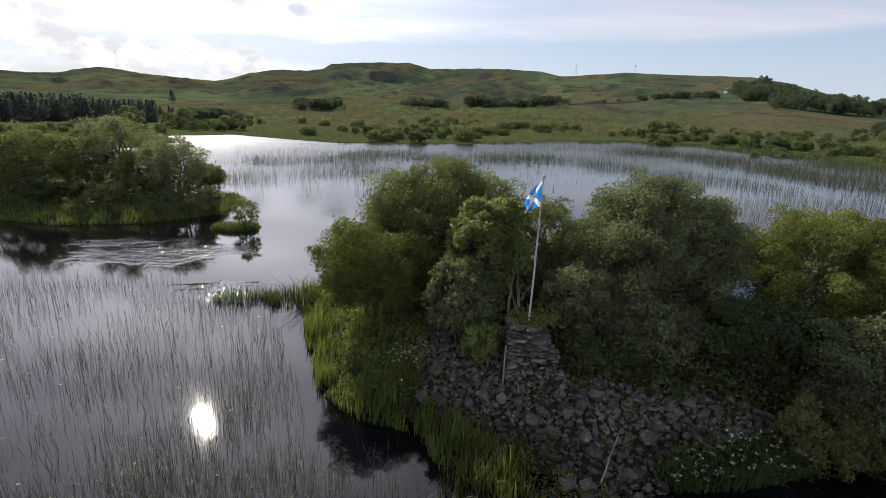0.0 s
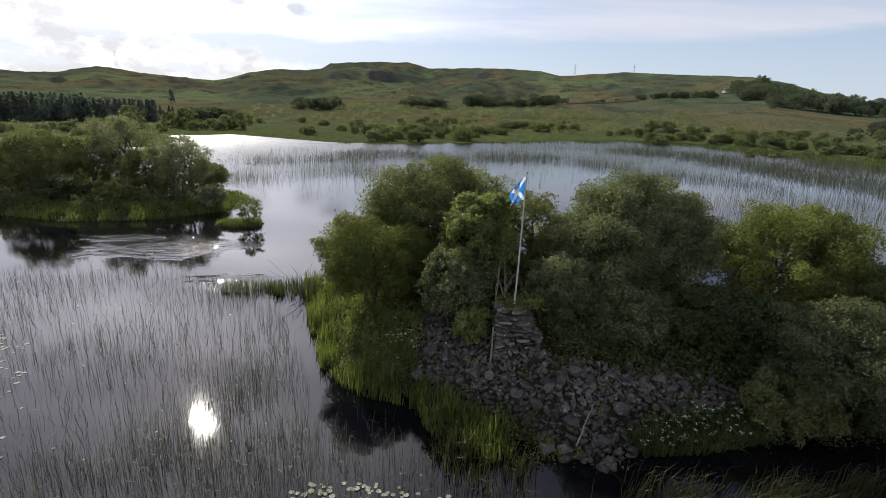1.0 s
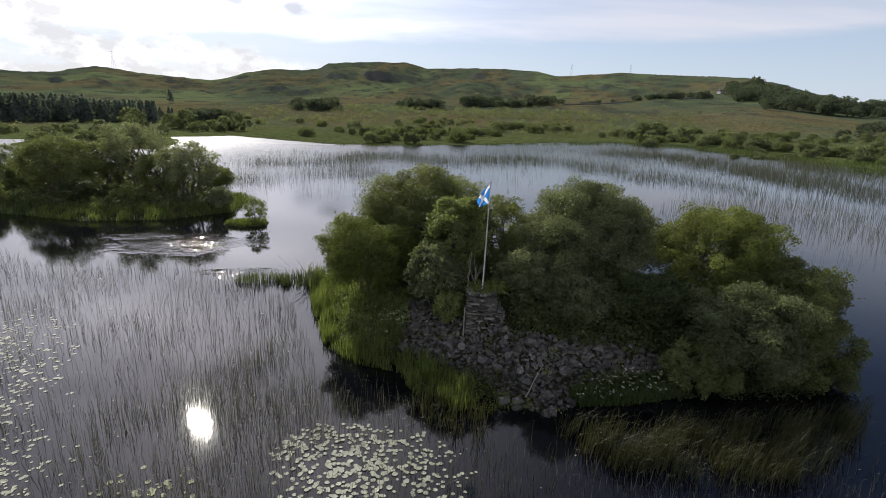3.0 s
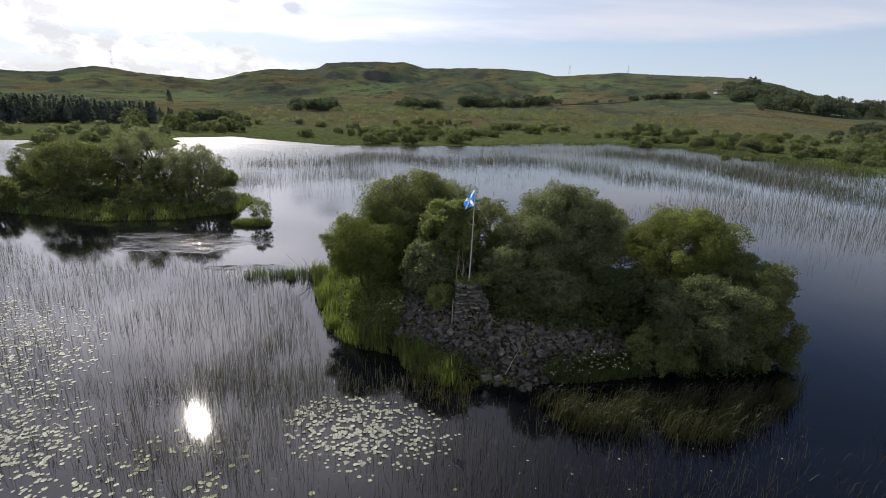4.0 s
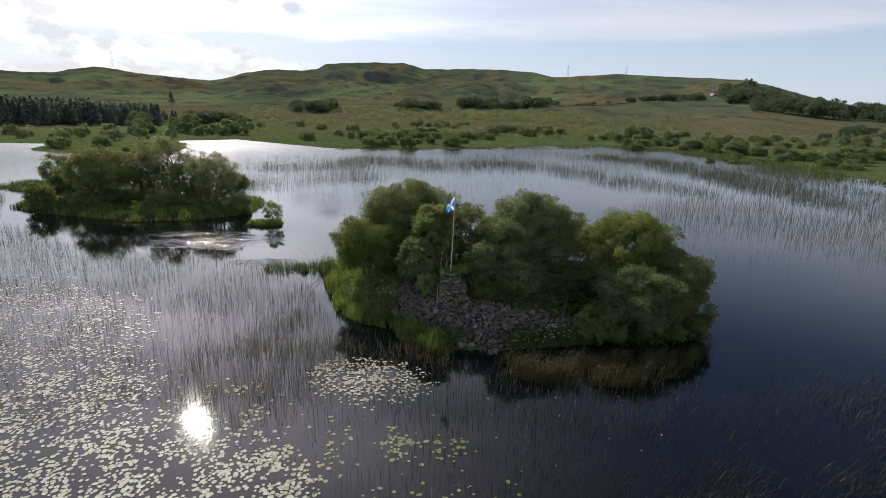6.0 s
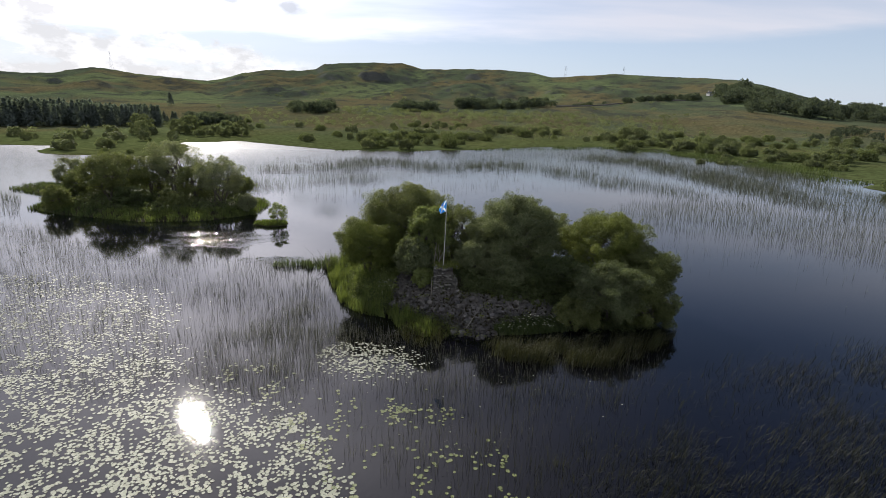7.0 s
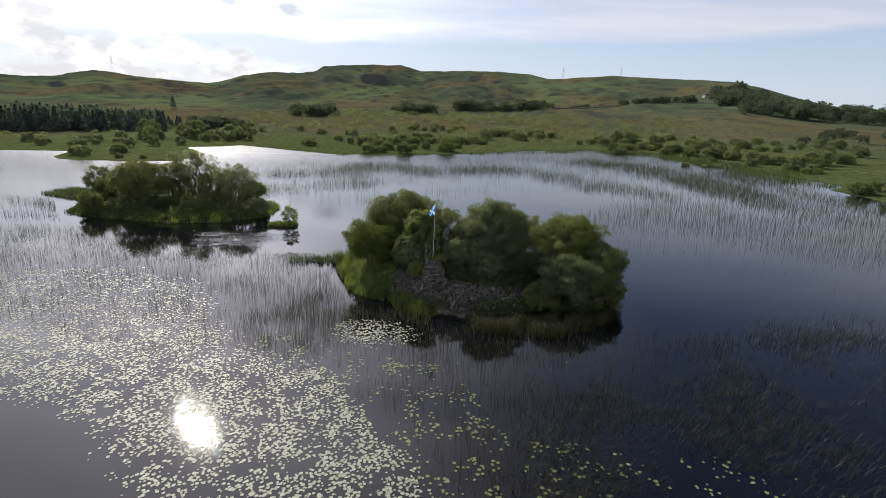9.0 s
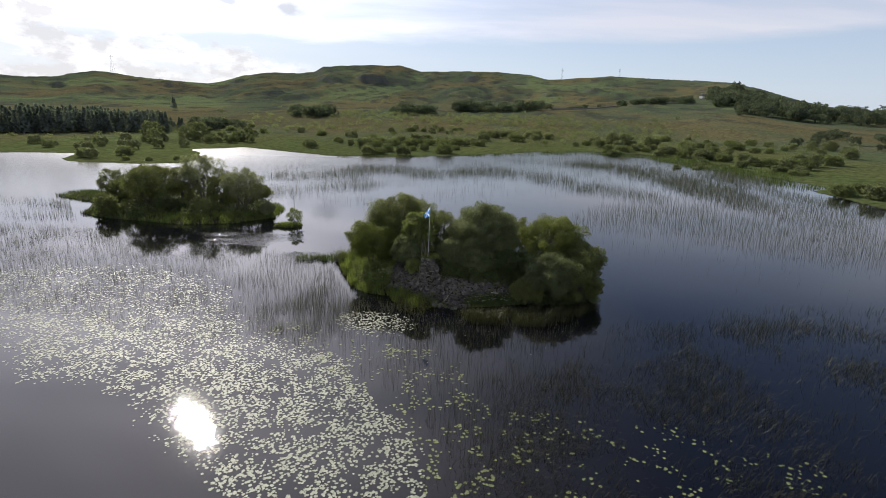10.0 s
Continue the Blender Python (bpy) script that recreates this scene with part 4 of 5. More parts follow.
stuff("loch_rushes", blades(rng, x, y, 0 * x - 0.04, rng.uniform(0.8, 1.7, len(x)), np.clip(0.00020 * np.hypot(x, y + 15), 0.014, 0.035), 0.11, (0.04, 0)), REED_FAR, "banded beds of rushes across the open loch", "rushes")
LEFT = [(-85, 30), (-48, 34), (-50, 42), (-60, 54), (-85, 60)]
x, y = scatter(rng, LEFT, 2200, lambda a, b: np.clip(0.3 + 1.8 * fbm(a / 14, b / 6, 3), 0.02, 1))
stuff("inlet_rushes", blades(rng, x, y, 0 * x - 0.04, rng.uniform(0.7, 1.3, len(x)), 0.024, 0.12), REED_FAR, "sparse pale rushes in the quiet inlet", "rushes")
WEED = leafy("water_weed", (0.008, 0.011, 0.007), (0.052, 0.050, 0.022), 0.15, 0.5, 0.4)
SHALLOW = [(9, 5), (19, 9), (30, 13), (44, 14), (44, -16), (2.5, -16), (4.5, -6), (7, 0)]
x, y = scatter(rng, SHALLOW, 15500, lambda a, b: np.clip(0.36 + 2.0 * fbm(a / 6, b / 6, 4), 0.03, 1) * smooth_step(0, 5, -away(a, b, SHALLOW)))
stuff("water_weed", blades(rng, x, y, 0 * x - 0.03, rng.uniform(0.2, 0.75, len(x)), 0.020, 0.55, (0.95, 0.10), 0.9), WEED, "dark weed and rush leaves trailing on the water", "water weed")
x, y = scatter(rng, SHALLOW, 2600, lambda a, b: np.clip(0.25 + 1.8 * fbm(a / 3, b / 3, 3), 0.02, 1))
stuff("bent_rushes", blades(rng, x, y, 0 * x - 0.04, rng.uniform(0.3, 1.0, len(x)), 0.016, 0.45, (0.5, 0.05), 0.75), SEDGE, "bent straw-coloured rush leaves over dark water", "rushes")
MARSH = [(60, 203), (86, 194), (97, 178), (99, 143), (97, 111), (98, 97), (88, 92), (86, 106), (86, 140), (84, 170), (66, 190), (20, 170), (-15, 150), (-35, 148), (-36, 152), (-15, 155), (5, 165), (41, 192)]
x, y = scatter(rng, MARSH, 9000, lambda a, b: np.clip(0.45 + 1.8 * fbm(a / 9, b / 9, 3), 0.03, 1))
stuff("marsh_grass", blades(rng, x, y, np.maximum(ground_h(x, y), -0.05), rng.uniform(0.4, 1.0, len(x)), 0.09, 0.3), HERBGRASS, "green marsh grass fringing the far shore", "grass")
REEDS = [(78, 188), (82, 147), (86, 121), (88, 103), (97, 105), (106, 118), (106, 146), (98, 176)]
x, y = scatter(rng, REEDS, 7000, lambda a, b: np.clip(0.55 + 1.6 * fbm(a / 7, b / 7, 3), 0.05, 1) * smooth_step(0, 5, -away(a, b, REEDS)))
stuff("reed_margin", blades(rng, x, y, np.maximum(ground_h(x, y), -0.05), rng.uniform(0.5, 1.2, len(x)), 0.07, 0.22), HERBGRASS, "dark green reeds growing out into the shallows", "reeds")
DIM = [(1.5, 7.5), (5, 6.6), (12, 6.2), (15, 2), (13, -8), (5, -12), (2, -7), (-0.5, -2), (-3, 3)]
x, y = scatter(rng, DIM, 2600, lambda a, b: smooth_step(0, 2, -away(a, b, DIM)) * np.clip(0.5 + 1.2 * fbm(a / 4, b / 4, 3), 0.05, 1))
stuff("thin_rushes", blades(rng, x, y, 0 * x - 0.05, rng.uniform(0.4, 1.1, len(x)), 0.010, 0.26, (0.06, 0.0)), SEDGE, "thin green rush stems in dark open water", "rushes")
x, y = scatter(rng, NEAR, 420)
stuff("floating_leaves", pads(rng, x, y, rng.uniform(0.02, 0.05, len(x))), SHEEN_PAD, "small pale leaf fragments floating among the rushes", "leaves")
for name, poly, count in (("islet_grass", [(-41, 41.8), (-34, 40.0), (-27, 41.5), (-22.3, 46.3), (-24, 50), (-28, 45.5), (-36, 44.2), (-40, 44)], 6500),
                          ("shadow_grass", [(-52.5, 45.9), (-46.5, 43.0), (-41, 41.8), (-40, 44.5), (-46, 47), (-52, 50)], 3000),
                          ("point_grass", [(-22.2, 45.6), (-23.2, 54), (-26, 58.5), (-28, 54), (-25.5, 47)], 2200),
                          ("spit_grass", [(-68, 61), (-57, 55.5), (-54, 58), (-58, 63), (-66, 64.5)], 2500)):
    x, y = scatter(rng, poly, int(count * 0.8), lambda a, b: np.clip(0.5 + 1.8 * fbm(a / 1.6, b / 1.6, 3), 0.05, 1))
    # shadow_grass takes the darker blades, so the islet's shade is in its colour
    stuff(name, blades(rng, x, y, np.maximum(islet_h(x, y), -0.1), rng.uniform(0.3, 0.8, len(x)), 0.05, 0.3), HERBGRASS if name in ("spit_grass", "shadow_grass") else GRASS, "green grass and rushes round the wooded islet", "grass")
x, y = scatter(rng, SKERRY, 1500)
stuff("skerry_grass", blades(rng, x, y, np.maximum(skerry_h(x, y), -0.1), rng.uniform(0.2, 0.55, len(x)), 0.04, 0.3), GRASS, "bright tussock grass on a tiny tuft of land", "grass")

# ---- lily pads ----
# pads away from the sun, coloured without that sheen
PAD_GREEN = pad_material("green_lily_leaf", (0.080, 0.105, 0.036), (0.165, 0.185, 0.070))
rng = np.random.RandomState(140)
LILIES = [(-46, 19), (-34, 21.5), (-26.9, 21.8), (-17.7, 18), (-13.1, 12), (-8.8, 5.6), (-2.7, 1.6), (0.0, -2.8), (2.3, -5.6), (3.7, -8.4), (4.2, -13), (2.6, -17), (-3.0, -17), (-4.8, -12.6), (-7.4, -10.8), (-12.0, -7.4), (-14.5, -4.8), (-17.9, -3.4), (-21.5, -3.6), (-27, 1.2), (-46, 10)]
x, y = scatter(rng, LILIES, 15500, lambda a, b: np.clip(0.75 + 1.7 * fbm(a / 1.6, b / 1.6, 3), 0.08, 1) * smooth_step(0.0, np.where(a > -6, 0.9, np.where(b > 3, 4.2, 2.4)), -away(a, b, LILIES)) * np.where(b > 7, 0.55, 1.0))
stuff("water_lilies", pads(rng, x, y, 0.046 + 0.056 * rng.rand(len(x)) ** 1.3), SHEEN_PAD, "great raft of pale shining lily pads on the water", "lily pads")
WIDE = [(-10, 6), (-7.5, 8), (-4, 4.5), (2, 4.5), (4.9, 1.0), (7, -3.5), (11, -5), (15.7, -5.0), (19.4, -6.7), (23.5, -9.0), (24, -14), (4, -14), (2, -6)]
x, y = scatter(rng, WIDE, 1150, lambda a, b: np.clip(0.20 + 2.4 * fbm(a / 1.6, b / 1.6, 2), 0.02, 1) * np.interp(a, (6, 12, 24), (1.0, 0.6, 0.35)))
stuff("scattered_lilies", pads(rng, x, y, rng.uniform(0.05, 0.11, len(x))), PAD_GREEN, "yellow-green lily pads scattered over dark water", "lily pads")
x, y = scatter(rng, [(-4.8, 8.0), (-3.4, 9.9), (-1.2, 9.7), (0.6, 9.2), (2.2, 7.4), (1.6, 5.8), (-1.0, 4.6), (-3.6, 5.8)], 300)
stuff("loose_lilies", pads(rng, x, y, rng.uniform(0.05, 0.085, len(x))), SHEEN_PAD, "loose lily pads round the denser cluster", "lily pads")
patch = thing("lily_patch", "round cluster of pale green lily pads before the islet", "lily pads", (-1.5, 7.6, 0))
shapes = []
for k in range(8):
    me = tri_mesh("lily_pad", *pad_shape(rng))
    me.materials.append(SHEEN_PAD)
    shapes.append(me)
x, y = scatter(rng, [(-4.6, 8.0), (-3.4, 9.7), (-1.2, 9.5), (0.2, 9.0), (1.8, 7.4), (1.2, 6.0), (-1.0, 5.2), (-3.2, 6.2)], 300, lambda a, b: np.clip(1.25 - np.hypot((a + 1.8) / 2.9, (b - 7.8) / 2.2), 0.05, 1))
for a, b in zip(x, y):
    ob = new("lily_pad", shapes[rng.randint(8)])
    ob.parent = patch
    s = rng.uniform(0.055, 0.105)
    ob.matrix_local = pose(a + 1.5, b - 7.6, 0.015 + rng.uniform(0, 0.012), rng.normal(0, 2.5), rng.normal(0, 2.5), rng.uniform(0, 360)) @ Matrix.Diagonal((s, s, s, 1))

# ---- cairn, pole and flag ----
def hull_rock(rng, size=(1, 1, 1), points=20, square=3.0):
    """An angular stone: the hull of points on a rounded box."""
    bm = bmesh.new()
    p = rng.normal(0, 1, (points, 3))
    p /= (np.abs(p) ** square).sum(1)[:, None] ** (1 / square)
    p *= np.array(size) * 0.5 * rng.uniform(0.86, 1.0, (points, 1))
    for q in p:
        bm.verts.new(q)
    got = bmesh.ops.convex_hull(bm, input=bm.verts)
    bmesh.ops.delete(bm, geom=[g for g in got["geom_interior"] if isinstance(g, bmesh.types.BMVert)], context="VERTS")
    bmesh.ops.recalc_face_normals(bm, faces=bm.faces)
    return bm


def rock_mesh(name, rng, mat, points=20, square=3.0):
    me = bpy.data.meshes.new(name)
    bm = hull_rock(rng, (1, 1, 1), points, square)
    bm.to_mesh(me)
    bm.free()
    me.materials.append(mat)
    return me


rng = np.random.RandomState(160)
cairn = thing("stone_cairn", "square drystone cairn of grey slabs, weathered and leaning, below the flagpole", "cairn", (2.75, 15.35, 1.1))
CX, CY, CW, CD, BASE, TOP = 2.75, 15.35, 1.75, 1.6, 0.95, 3.22
bm = bmesh.new()
bmesh.ops.create_cube(bm, size=1.0, matrix=Matrix.Translation((-0.06, 0, 0.93)) @ Matrix.Diagonal((CW - 0.62, CD - 0.56, 2.0, 1)))
part("core", bm, STONE, cairn, "dark rubble filling between the slabs")
slabs = [rock_mesh("slab", rng, WALLSTONE, 26, 5.0) for _ in range(9)]
level = BASE - 0.05
while level < TOP - 0.04:
    thick = rng.uniform(0.06, 0.18)
    shrink = 1 - 0.05 * (level - BASE)
    for face in range(4):
        run = (CW if face % 2 == 0 else CD) * shrink
        at = -run / 2
        while at < run / 2 - 0.05:
            wide = min(rng.uniform(0.16, 0.66), run / 2 - at + 0.06)
            deep = rng.uniform(0.24, 0.34)
            s = at + wide / 2
            depth = (CD if face % 2 == 0 else CW) * shrink / 2 - deep / 2 + rng.uniform(-0.10, 0.08)
            px, py = [(s, -depth), (depth, s), (-s, depth), (-depth, -s)][face]
            worn = (px > 0.15) * (level - BASE - 1.30 + 0.6 * (px - 0.4)) + 0.25 * rng.rand()
            at += wide
            if worn > 0.45:
                continue
            ob = new("slab", slabs[rng.randint(9)])
            ob.parent = cairn
            ob.matrix_local = pose(px, py, level + thick / 2 - 1.1, rng.normal(0, 7), rng.normal(4 if face == 0 else 0, 7), face * 90 + rng.normal(0, 10)) @ Matrix.Diagonal((wide * 0.97, deep, thick * rng.uniform(0.70, 1.02), 1))
    level += thick * 0.97
for _ in range(16):
    ob = new("slab", slabs[rng.randint(9)])
    ob.parent = cairn
    ob.matrix_local = pose(rng.uniform(-0.7, 0.7), rng.uniform(-0.6, 0.6), TOP - 1.1 + rng.uniform(-0.05, 0.05), rng.normal(0, 8), rng.normal(0, 8), rng.uniform(0, 360)) @ Matrix.Diagonal((rng.uniform(0.25, 0.55), rng.uniform(0.2, 0.4), 0.13, 1))

pole = thing("flagpole", "slim pale weathered flagpole standing on the cairn", "flagpole", (2.57, 15.05, 3.2))
s = np.linspace(0, 1, 8)
line = np.stack([0.17 * s + 0.012 * np.sin(s * 5), 0.0 * s, 4.92 * s], -1)
shown("pole", tri_mesh("pole", *tube(line, np.linspace(0.034, 0.020, 8), 10), True), POLE, pole)
bm = bmesh.new()
bmesh.ops.create_uvsphere(bm, u_segments=10, v_segments=6, radius=0.045, matrix=Matrix.Translation((0.17, 0, 4.94)))
part("finial", bm, STEEL, pole, "small dark metal knob")


def flag_cloth():
    """Flag hanging in folds from a hoist of 0.8 m."""
    nu, nv = 26, 16
    me = bpy.data.meshes.new("flag")
    verts, uvs, faces = [], [], []
    for j in range(nv + 1):
        for i in range(nu + 1):
            u, v = i / nu, j / nv
            reach = 0.46 * u ** 0.9
            sag = 0.55 * u ** 1.35 * (0.65 + 0.35 * v)
            fold = 0.13 * u * math.sin(9.0 * u + 2.2 * v) + 0.05 * u * math.sin(17 * u - 3 * v)
            verts.append((-0.03 - reach + 0.05 * u * math.sin(7 * v), 0.55 * 0.30 * u + fold, (v - 1) * 0.80 * (1 - 0.12 * u) - sag))
            uvs.append((u, v))
    for j in range(nv):
        for i in range(nu):
            a = j * (nu + 1) + i
            faces.append((a, a + 1, a + nu + 2, a + nu + 1))
    me.from_pydata(verts, [], faces)
    layer = me.uv_layers.new(name="UVMap")
    for loop in me.loops:
        layer.data[loop.index].uv = uvs[loop.vertex_index]
    me.polygons.foreach_set("use_smooth", [True] * len(me.polygons))
    return me


cloth = shown("flag", flag_cloth(), FLAG, pole, "drooping blue flag with a white diagonal cross")
cloth.location = (0.155, 0, 4.80)
bm = bmesh.new()
for k in range(2):
    bmesh.ops.create_cone(bm, cap_ends=True, segments=8, radius1=0.028, radius2=0.028, depth=0.03, matrix=Matrix.Translation((0.165 - 0.03 * k, 0, 4.78 - 0.75 * k)))
part("halyard_ring", bm, STEEL, pole)

rng = np.random.RandomState(170)
dead = thing("dead_shrub", "bare pale dead stems sticking up beside the flagpole", "dead shrub", (2.2, 15.7, 3.1))
for k in range(7):
    s = np.linspace(0, 1, 6)[:, None]
    foot, head = np.array([rng.uniform(-0.3, 0.25), rng.uniform(-0.2, 0.4), 0]), np.array([rng.uniform(-0.35, 0.5), rng.uniform(-0.3, 0.5), rng.uniform(0.9, 2.3)])
    line = foot * (1 - s) + head * s + rng.normal(0, 0.03, (6, 3))
    shown("stem", tri_mesh("stem", *tube(line, np.linspace(0.022, 0.008, 6), 5), True), PALEWOOD, dead)
line = np.array([[-0.42, -1.15, -2.1], [-0.40, -1.13, -1.3], [-0.37, -1.08, -0.45]])
shown("stem", tri_mesh("stem", *tube(line, [0.035, 0.032, 0.03], 5), True), PALEWOOD, dead)
twigs = thing("twiggy_bush", "leafless dark twiggy bush at the water's edge", "dead shrub", (-7.6, 24.0, 0.1))
for k in range(46):
    s = np.linspace(0, 1, 5)[:, None]
    head = np.array([rng.normal(0, 0.8), rng.normal(0, 0.6), rng.uniform(0.6, 1.9)])
    line = np.array([rng.normal(0, 0.2), rng.normal(0, 0.2), -0.1]) * (1 - s) + head * s + rng.normal(0, 0.06, (5, 3)) * s
    shown("twig", tri_mesh("twig", *tube(line, np.linspace(0.016, 0.005, 5), 4), True), BARK, twigs)
stick = thing("fallen_stick", "pale fallen branch lying across the stones", "branch", (4.6, 11.6, 0.9))
s = np.linspace(0, 1, 7)[:, None]
shown("branch", tri_mesh("branch", *tube(np.array([-0.45, -0.7, -0.35]) * (1 - s) + np.array([0.35, 0.6, 0.35]) * s + 0.05 * np.sin(s * 9), np.linspace(0.025, 0.01, 7), 6), True), PALEWOOD, stick)

# ---- rubble slope ----
rng = np.random.RandomState(180)
rubble = thing("rubble_slope", "tumbled grey stones spilling from the cairn to the water", "rubble", (3.5, 13.0, 0.5))
rocks = [rock_mesh("stone", rng, STONE, 16, 2.5) for _ in range(14)]
wet_rocks = [rock_mesh("stone", rng, WETSTONE, 16, 2.5) for _ in range(7)]
x, y = scatter(rng, RUBBLE, 300)
for a, b in zip(x, y):
    s = 0.15 + 0.40 * rng.rand() ** 2.2
    wet = float(isle_h(a, b)) + rng.normal(0, 0.12) < 0.50
    ob = new("stone", wet_rocks[rng.randint(7)] if wet else rocks[rng.randint(14)])
    ob.parent = rubble
    low = s * 0.22
    ob.matrix_local = pose(a - 3.5, b - 13.0, float(isle_h(a, b)) - 0.5 + low + rng.uniform(0.02, 0.16), rng.normal(0, 30), rng.normal(0, 30), rng.uniform(0, 360)) @ Matrix.Diagonal((s * rng.uniform(0.9, 1.5), s * rng.uniform(0.75, 1.1), s * rng.uniform(0.55, 1.0), 1))
for a, b, s in ((6.55, 13.1, 0.42), (6.0, 12.75, 0.60), (3.4, 11.4, 0.55), (3.95, 11.3, 0.45), (-0.9, 14.9, 0.60), (0.6, 17.2, 0.55), (2.7, 13.2, 0.5), (5.2, 10.9, 0.4), (1.2, 13.4, 0.45)):
    ob = new("stone", rocks[rng.randint(14)])
    ob.parent = rubble
    ob.matrix_local = pose(a - 3.5, b - 13.0, float(isle_h(a, b)) - 0.5 + 0.2, 0, 0, rng.uniform(0, 360)) @ Matrix.Diagonal((s * 1.35, s, s * 0.7, 1))
chunks, wet_chunks = [], []
x, y = scatter(rng, RUBBLE, 3000)
for a, b in zip(x, y):
    me = rocks[rng.randint(14)]
    v = np.empty(len(me.vertices) * 3)
    me.vertices.foreach_get("co", v)
    f = np.empty(len(me.polygons) * 3, int)
    me.polygons.foreach_get("vertices", f)
    s = 0.08 + 0.17 * rng.rand() ** 1.6
    m = np.array(pose(0, 0, 0, rng.normal(0, 32), rng.normal(0, 32), rng.uniform(0, 360)).to_3x3())
    v = (v.reshape(-1, 3) * [s * 1.35, s, s * 0.8]) @ m.T + [a, b, float(isle_h(a, b)) + s * 0.2 + rng.uniform(0, 0.06)]
    low = float(isle_h(a, b)) + rng.normal(0, 0.12) < 0.50
    (wet_chunks if low else chunks).append((v - [3.5, 13.0, 0.5], f.reshape(-1, 3)))
small = shown("scree", tri_mesh("scree", *joined(chunks)), STONE, rubble)
tagged(small, kind="stuff")
small = shown("wet_scree", tri_mesh("wet_scree", *joined(wet_chunks)), WETSTONE, rubble, "dark wet pebbles at the waterline")
tagged(small, kind="stuff")

herb_patch("islet_undergrowth", [(-56, 57), (-51, 48), (-46, 45), (-41, 43.4), (-34, 42), (-27.5, 43.4), (-24, 47), (-25, 53), (-30, 59), (-40, 64), (-50, 66)], 1300, 1.3, 0.24, SHADE_HERB, "dark herbs and low scrub under the islet's willows", 190, islet_h, None, 16)

# ---- far shore: bushes, woods, house, masts ----
def shrub_model(name, seed, mat, H, r, count, size, label, group):
    rng = np.random.RandomState(seed)
    crown, wood = grow(rng, H, r, r * 0.9, -0.8, count, size, lobes=18, lobe=0.40, sprigs=0, stems_n=2, slim=0.9, loose=0.7, simple=True)
    ob = thing(name, label, "bush", (0, 0, -50), group)
    shown("crown", tri_mesh("crown", *crown), mat, ob)
    shown("trunk", tri_mesh("trunk", *wood[0][0], True), BARK, ob)
    return ob


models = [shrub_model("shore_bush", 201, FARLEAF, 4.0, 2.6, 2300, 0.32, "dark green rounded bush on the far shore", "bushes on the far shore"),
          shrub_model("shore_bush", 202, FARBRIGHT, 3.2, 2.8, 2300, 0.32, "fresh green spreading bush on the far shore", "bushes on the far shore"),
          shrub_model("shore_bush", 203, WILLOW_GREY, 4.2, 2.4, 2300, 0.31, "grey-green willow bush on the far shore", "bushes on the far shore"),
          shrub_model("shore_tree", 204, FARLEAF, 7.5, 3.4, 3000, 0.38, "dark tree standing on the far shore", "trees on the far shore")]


def place(model, x, y, s, turn, wide=1.0):
    z = float(ground_h(np.array([x]), np.array([y]))[0]) - 0.1
    ob = copy_thing(models[model], pose(x, y, z, 0, 0, turn))
    ob.scale = (s * wide, s * wide, s)


rng = np.random.RandomState(210)
# belts: first and last bearing, nearest and farthest metres, how many, models, least and largest size
for a0, a1, r0, r1, count, kinds, s0, s1 in (
        (-43, -36, 165, 235, 11, (0, 2), 0.5, 1.0), (-38, -30, 185, 250, 12, (0, 2, 2), 0.5, 1.1), (-27.5, -21.5, 215, 250, 9, (3, 0), 0.8, 1.2), (-33, -28, 210, 260, 6, (0, 3), 0.8, 1.2),
        (-17, -11, 185, 235, 7, (0, 1), 0.5, 0.9), (-10, 2, 172, 240, 40, (1, 1, 0), 0.6, 1.2), (2, 6, 200, 250, 6, (1, 0), 0.6, 0.9),
        (4, 13, 255, 310, 24, (0, 0, 1), 0.8, 1.3), (17, 24, 238, 275, 9, (3, 0), 0.6, 1.1), (20, 33, 172, 235, 34, (0, 1, 2), 0.6, 1.1),
        (29, 42, 135, 175, 24, (0, 1, 2), 0.4, 0.75), (10, 20, 240, 310, 12, (1, 2), 0.5, 0.9), (24, 40, 230, 330, 26, (0, 1), 0.7, 1.2), (-30, 10, 260, 380, 26, (0, 1, 2), 0.6, 1.1)):
    for _ in range(count):
        a, r = radians(rng.uniform(a0, a1)), rng.uniform(r0, r1)
        px, py = r * math.sin(a), r * math.cos(a)
        if float(away(np.array([px]), np.array([py]), LAKE)[0]) < 2.0:
            r += 25
            px, py = r * math.sin(a), r * math.cos(a)
        place(kinds[rng.randint(len(kinds))], px, py, rng.uniform(s0, s1), rng.uniform(0, 360), rng.uniform(0.9, 1.4))
for px, py, k, s in ((-108, 126, 0, 0.8), (-104, 124, 2, 0.75), (-92, 121, 1, 0.4), (-85, 121, 1, 0.35), (-79, 125, 0, 0.35), (92, 84, 1, 0.8), (95, 78, 0, 0.9), (98, 88, 1, 0.7), (94, 70, 2, 0.8),
                     (114, 163, 0, 0.9), (109, 150, 2, 0.8), (113, 146, 1, 1.0), (116, 142, 0, 1.0), (119, 138, 1, 1.1), (143, 167, 0, 1.0), (141, 156, 1, 1.2), (171, 187, 0, 1.1), (184, 231, 3, 0.7), (197, 236, 3, 0.7), (188, 212, 0, 1.0), (124, 148, 0, 1.2), (130, 150, 2, 1.1),
                     (-26, 160, 0, 0.9), (-22, 162, 1, 0.8), (-13, 160, 0, 1.0), (83, 206, 1, 0.7), (84, 228, 3, 1.0), (90, 232, 3, 0.8)):
    place(k, px, py, s, rng.uniform(0, 360), 1.2)
for ob in models:
    for child in (ob, *ob.children_recursive):
        bpy.data.objects.remove(child)


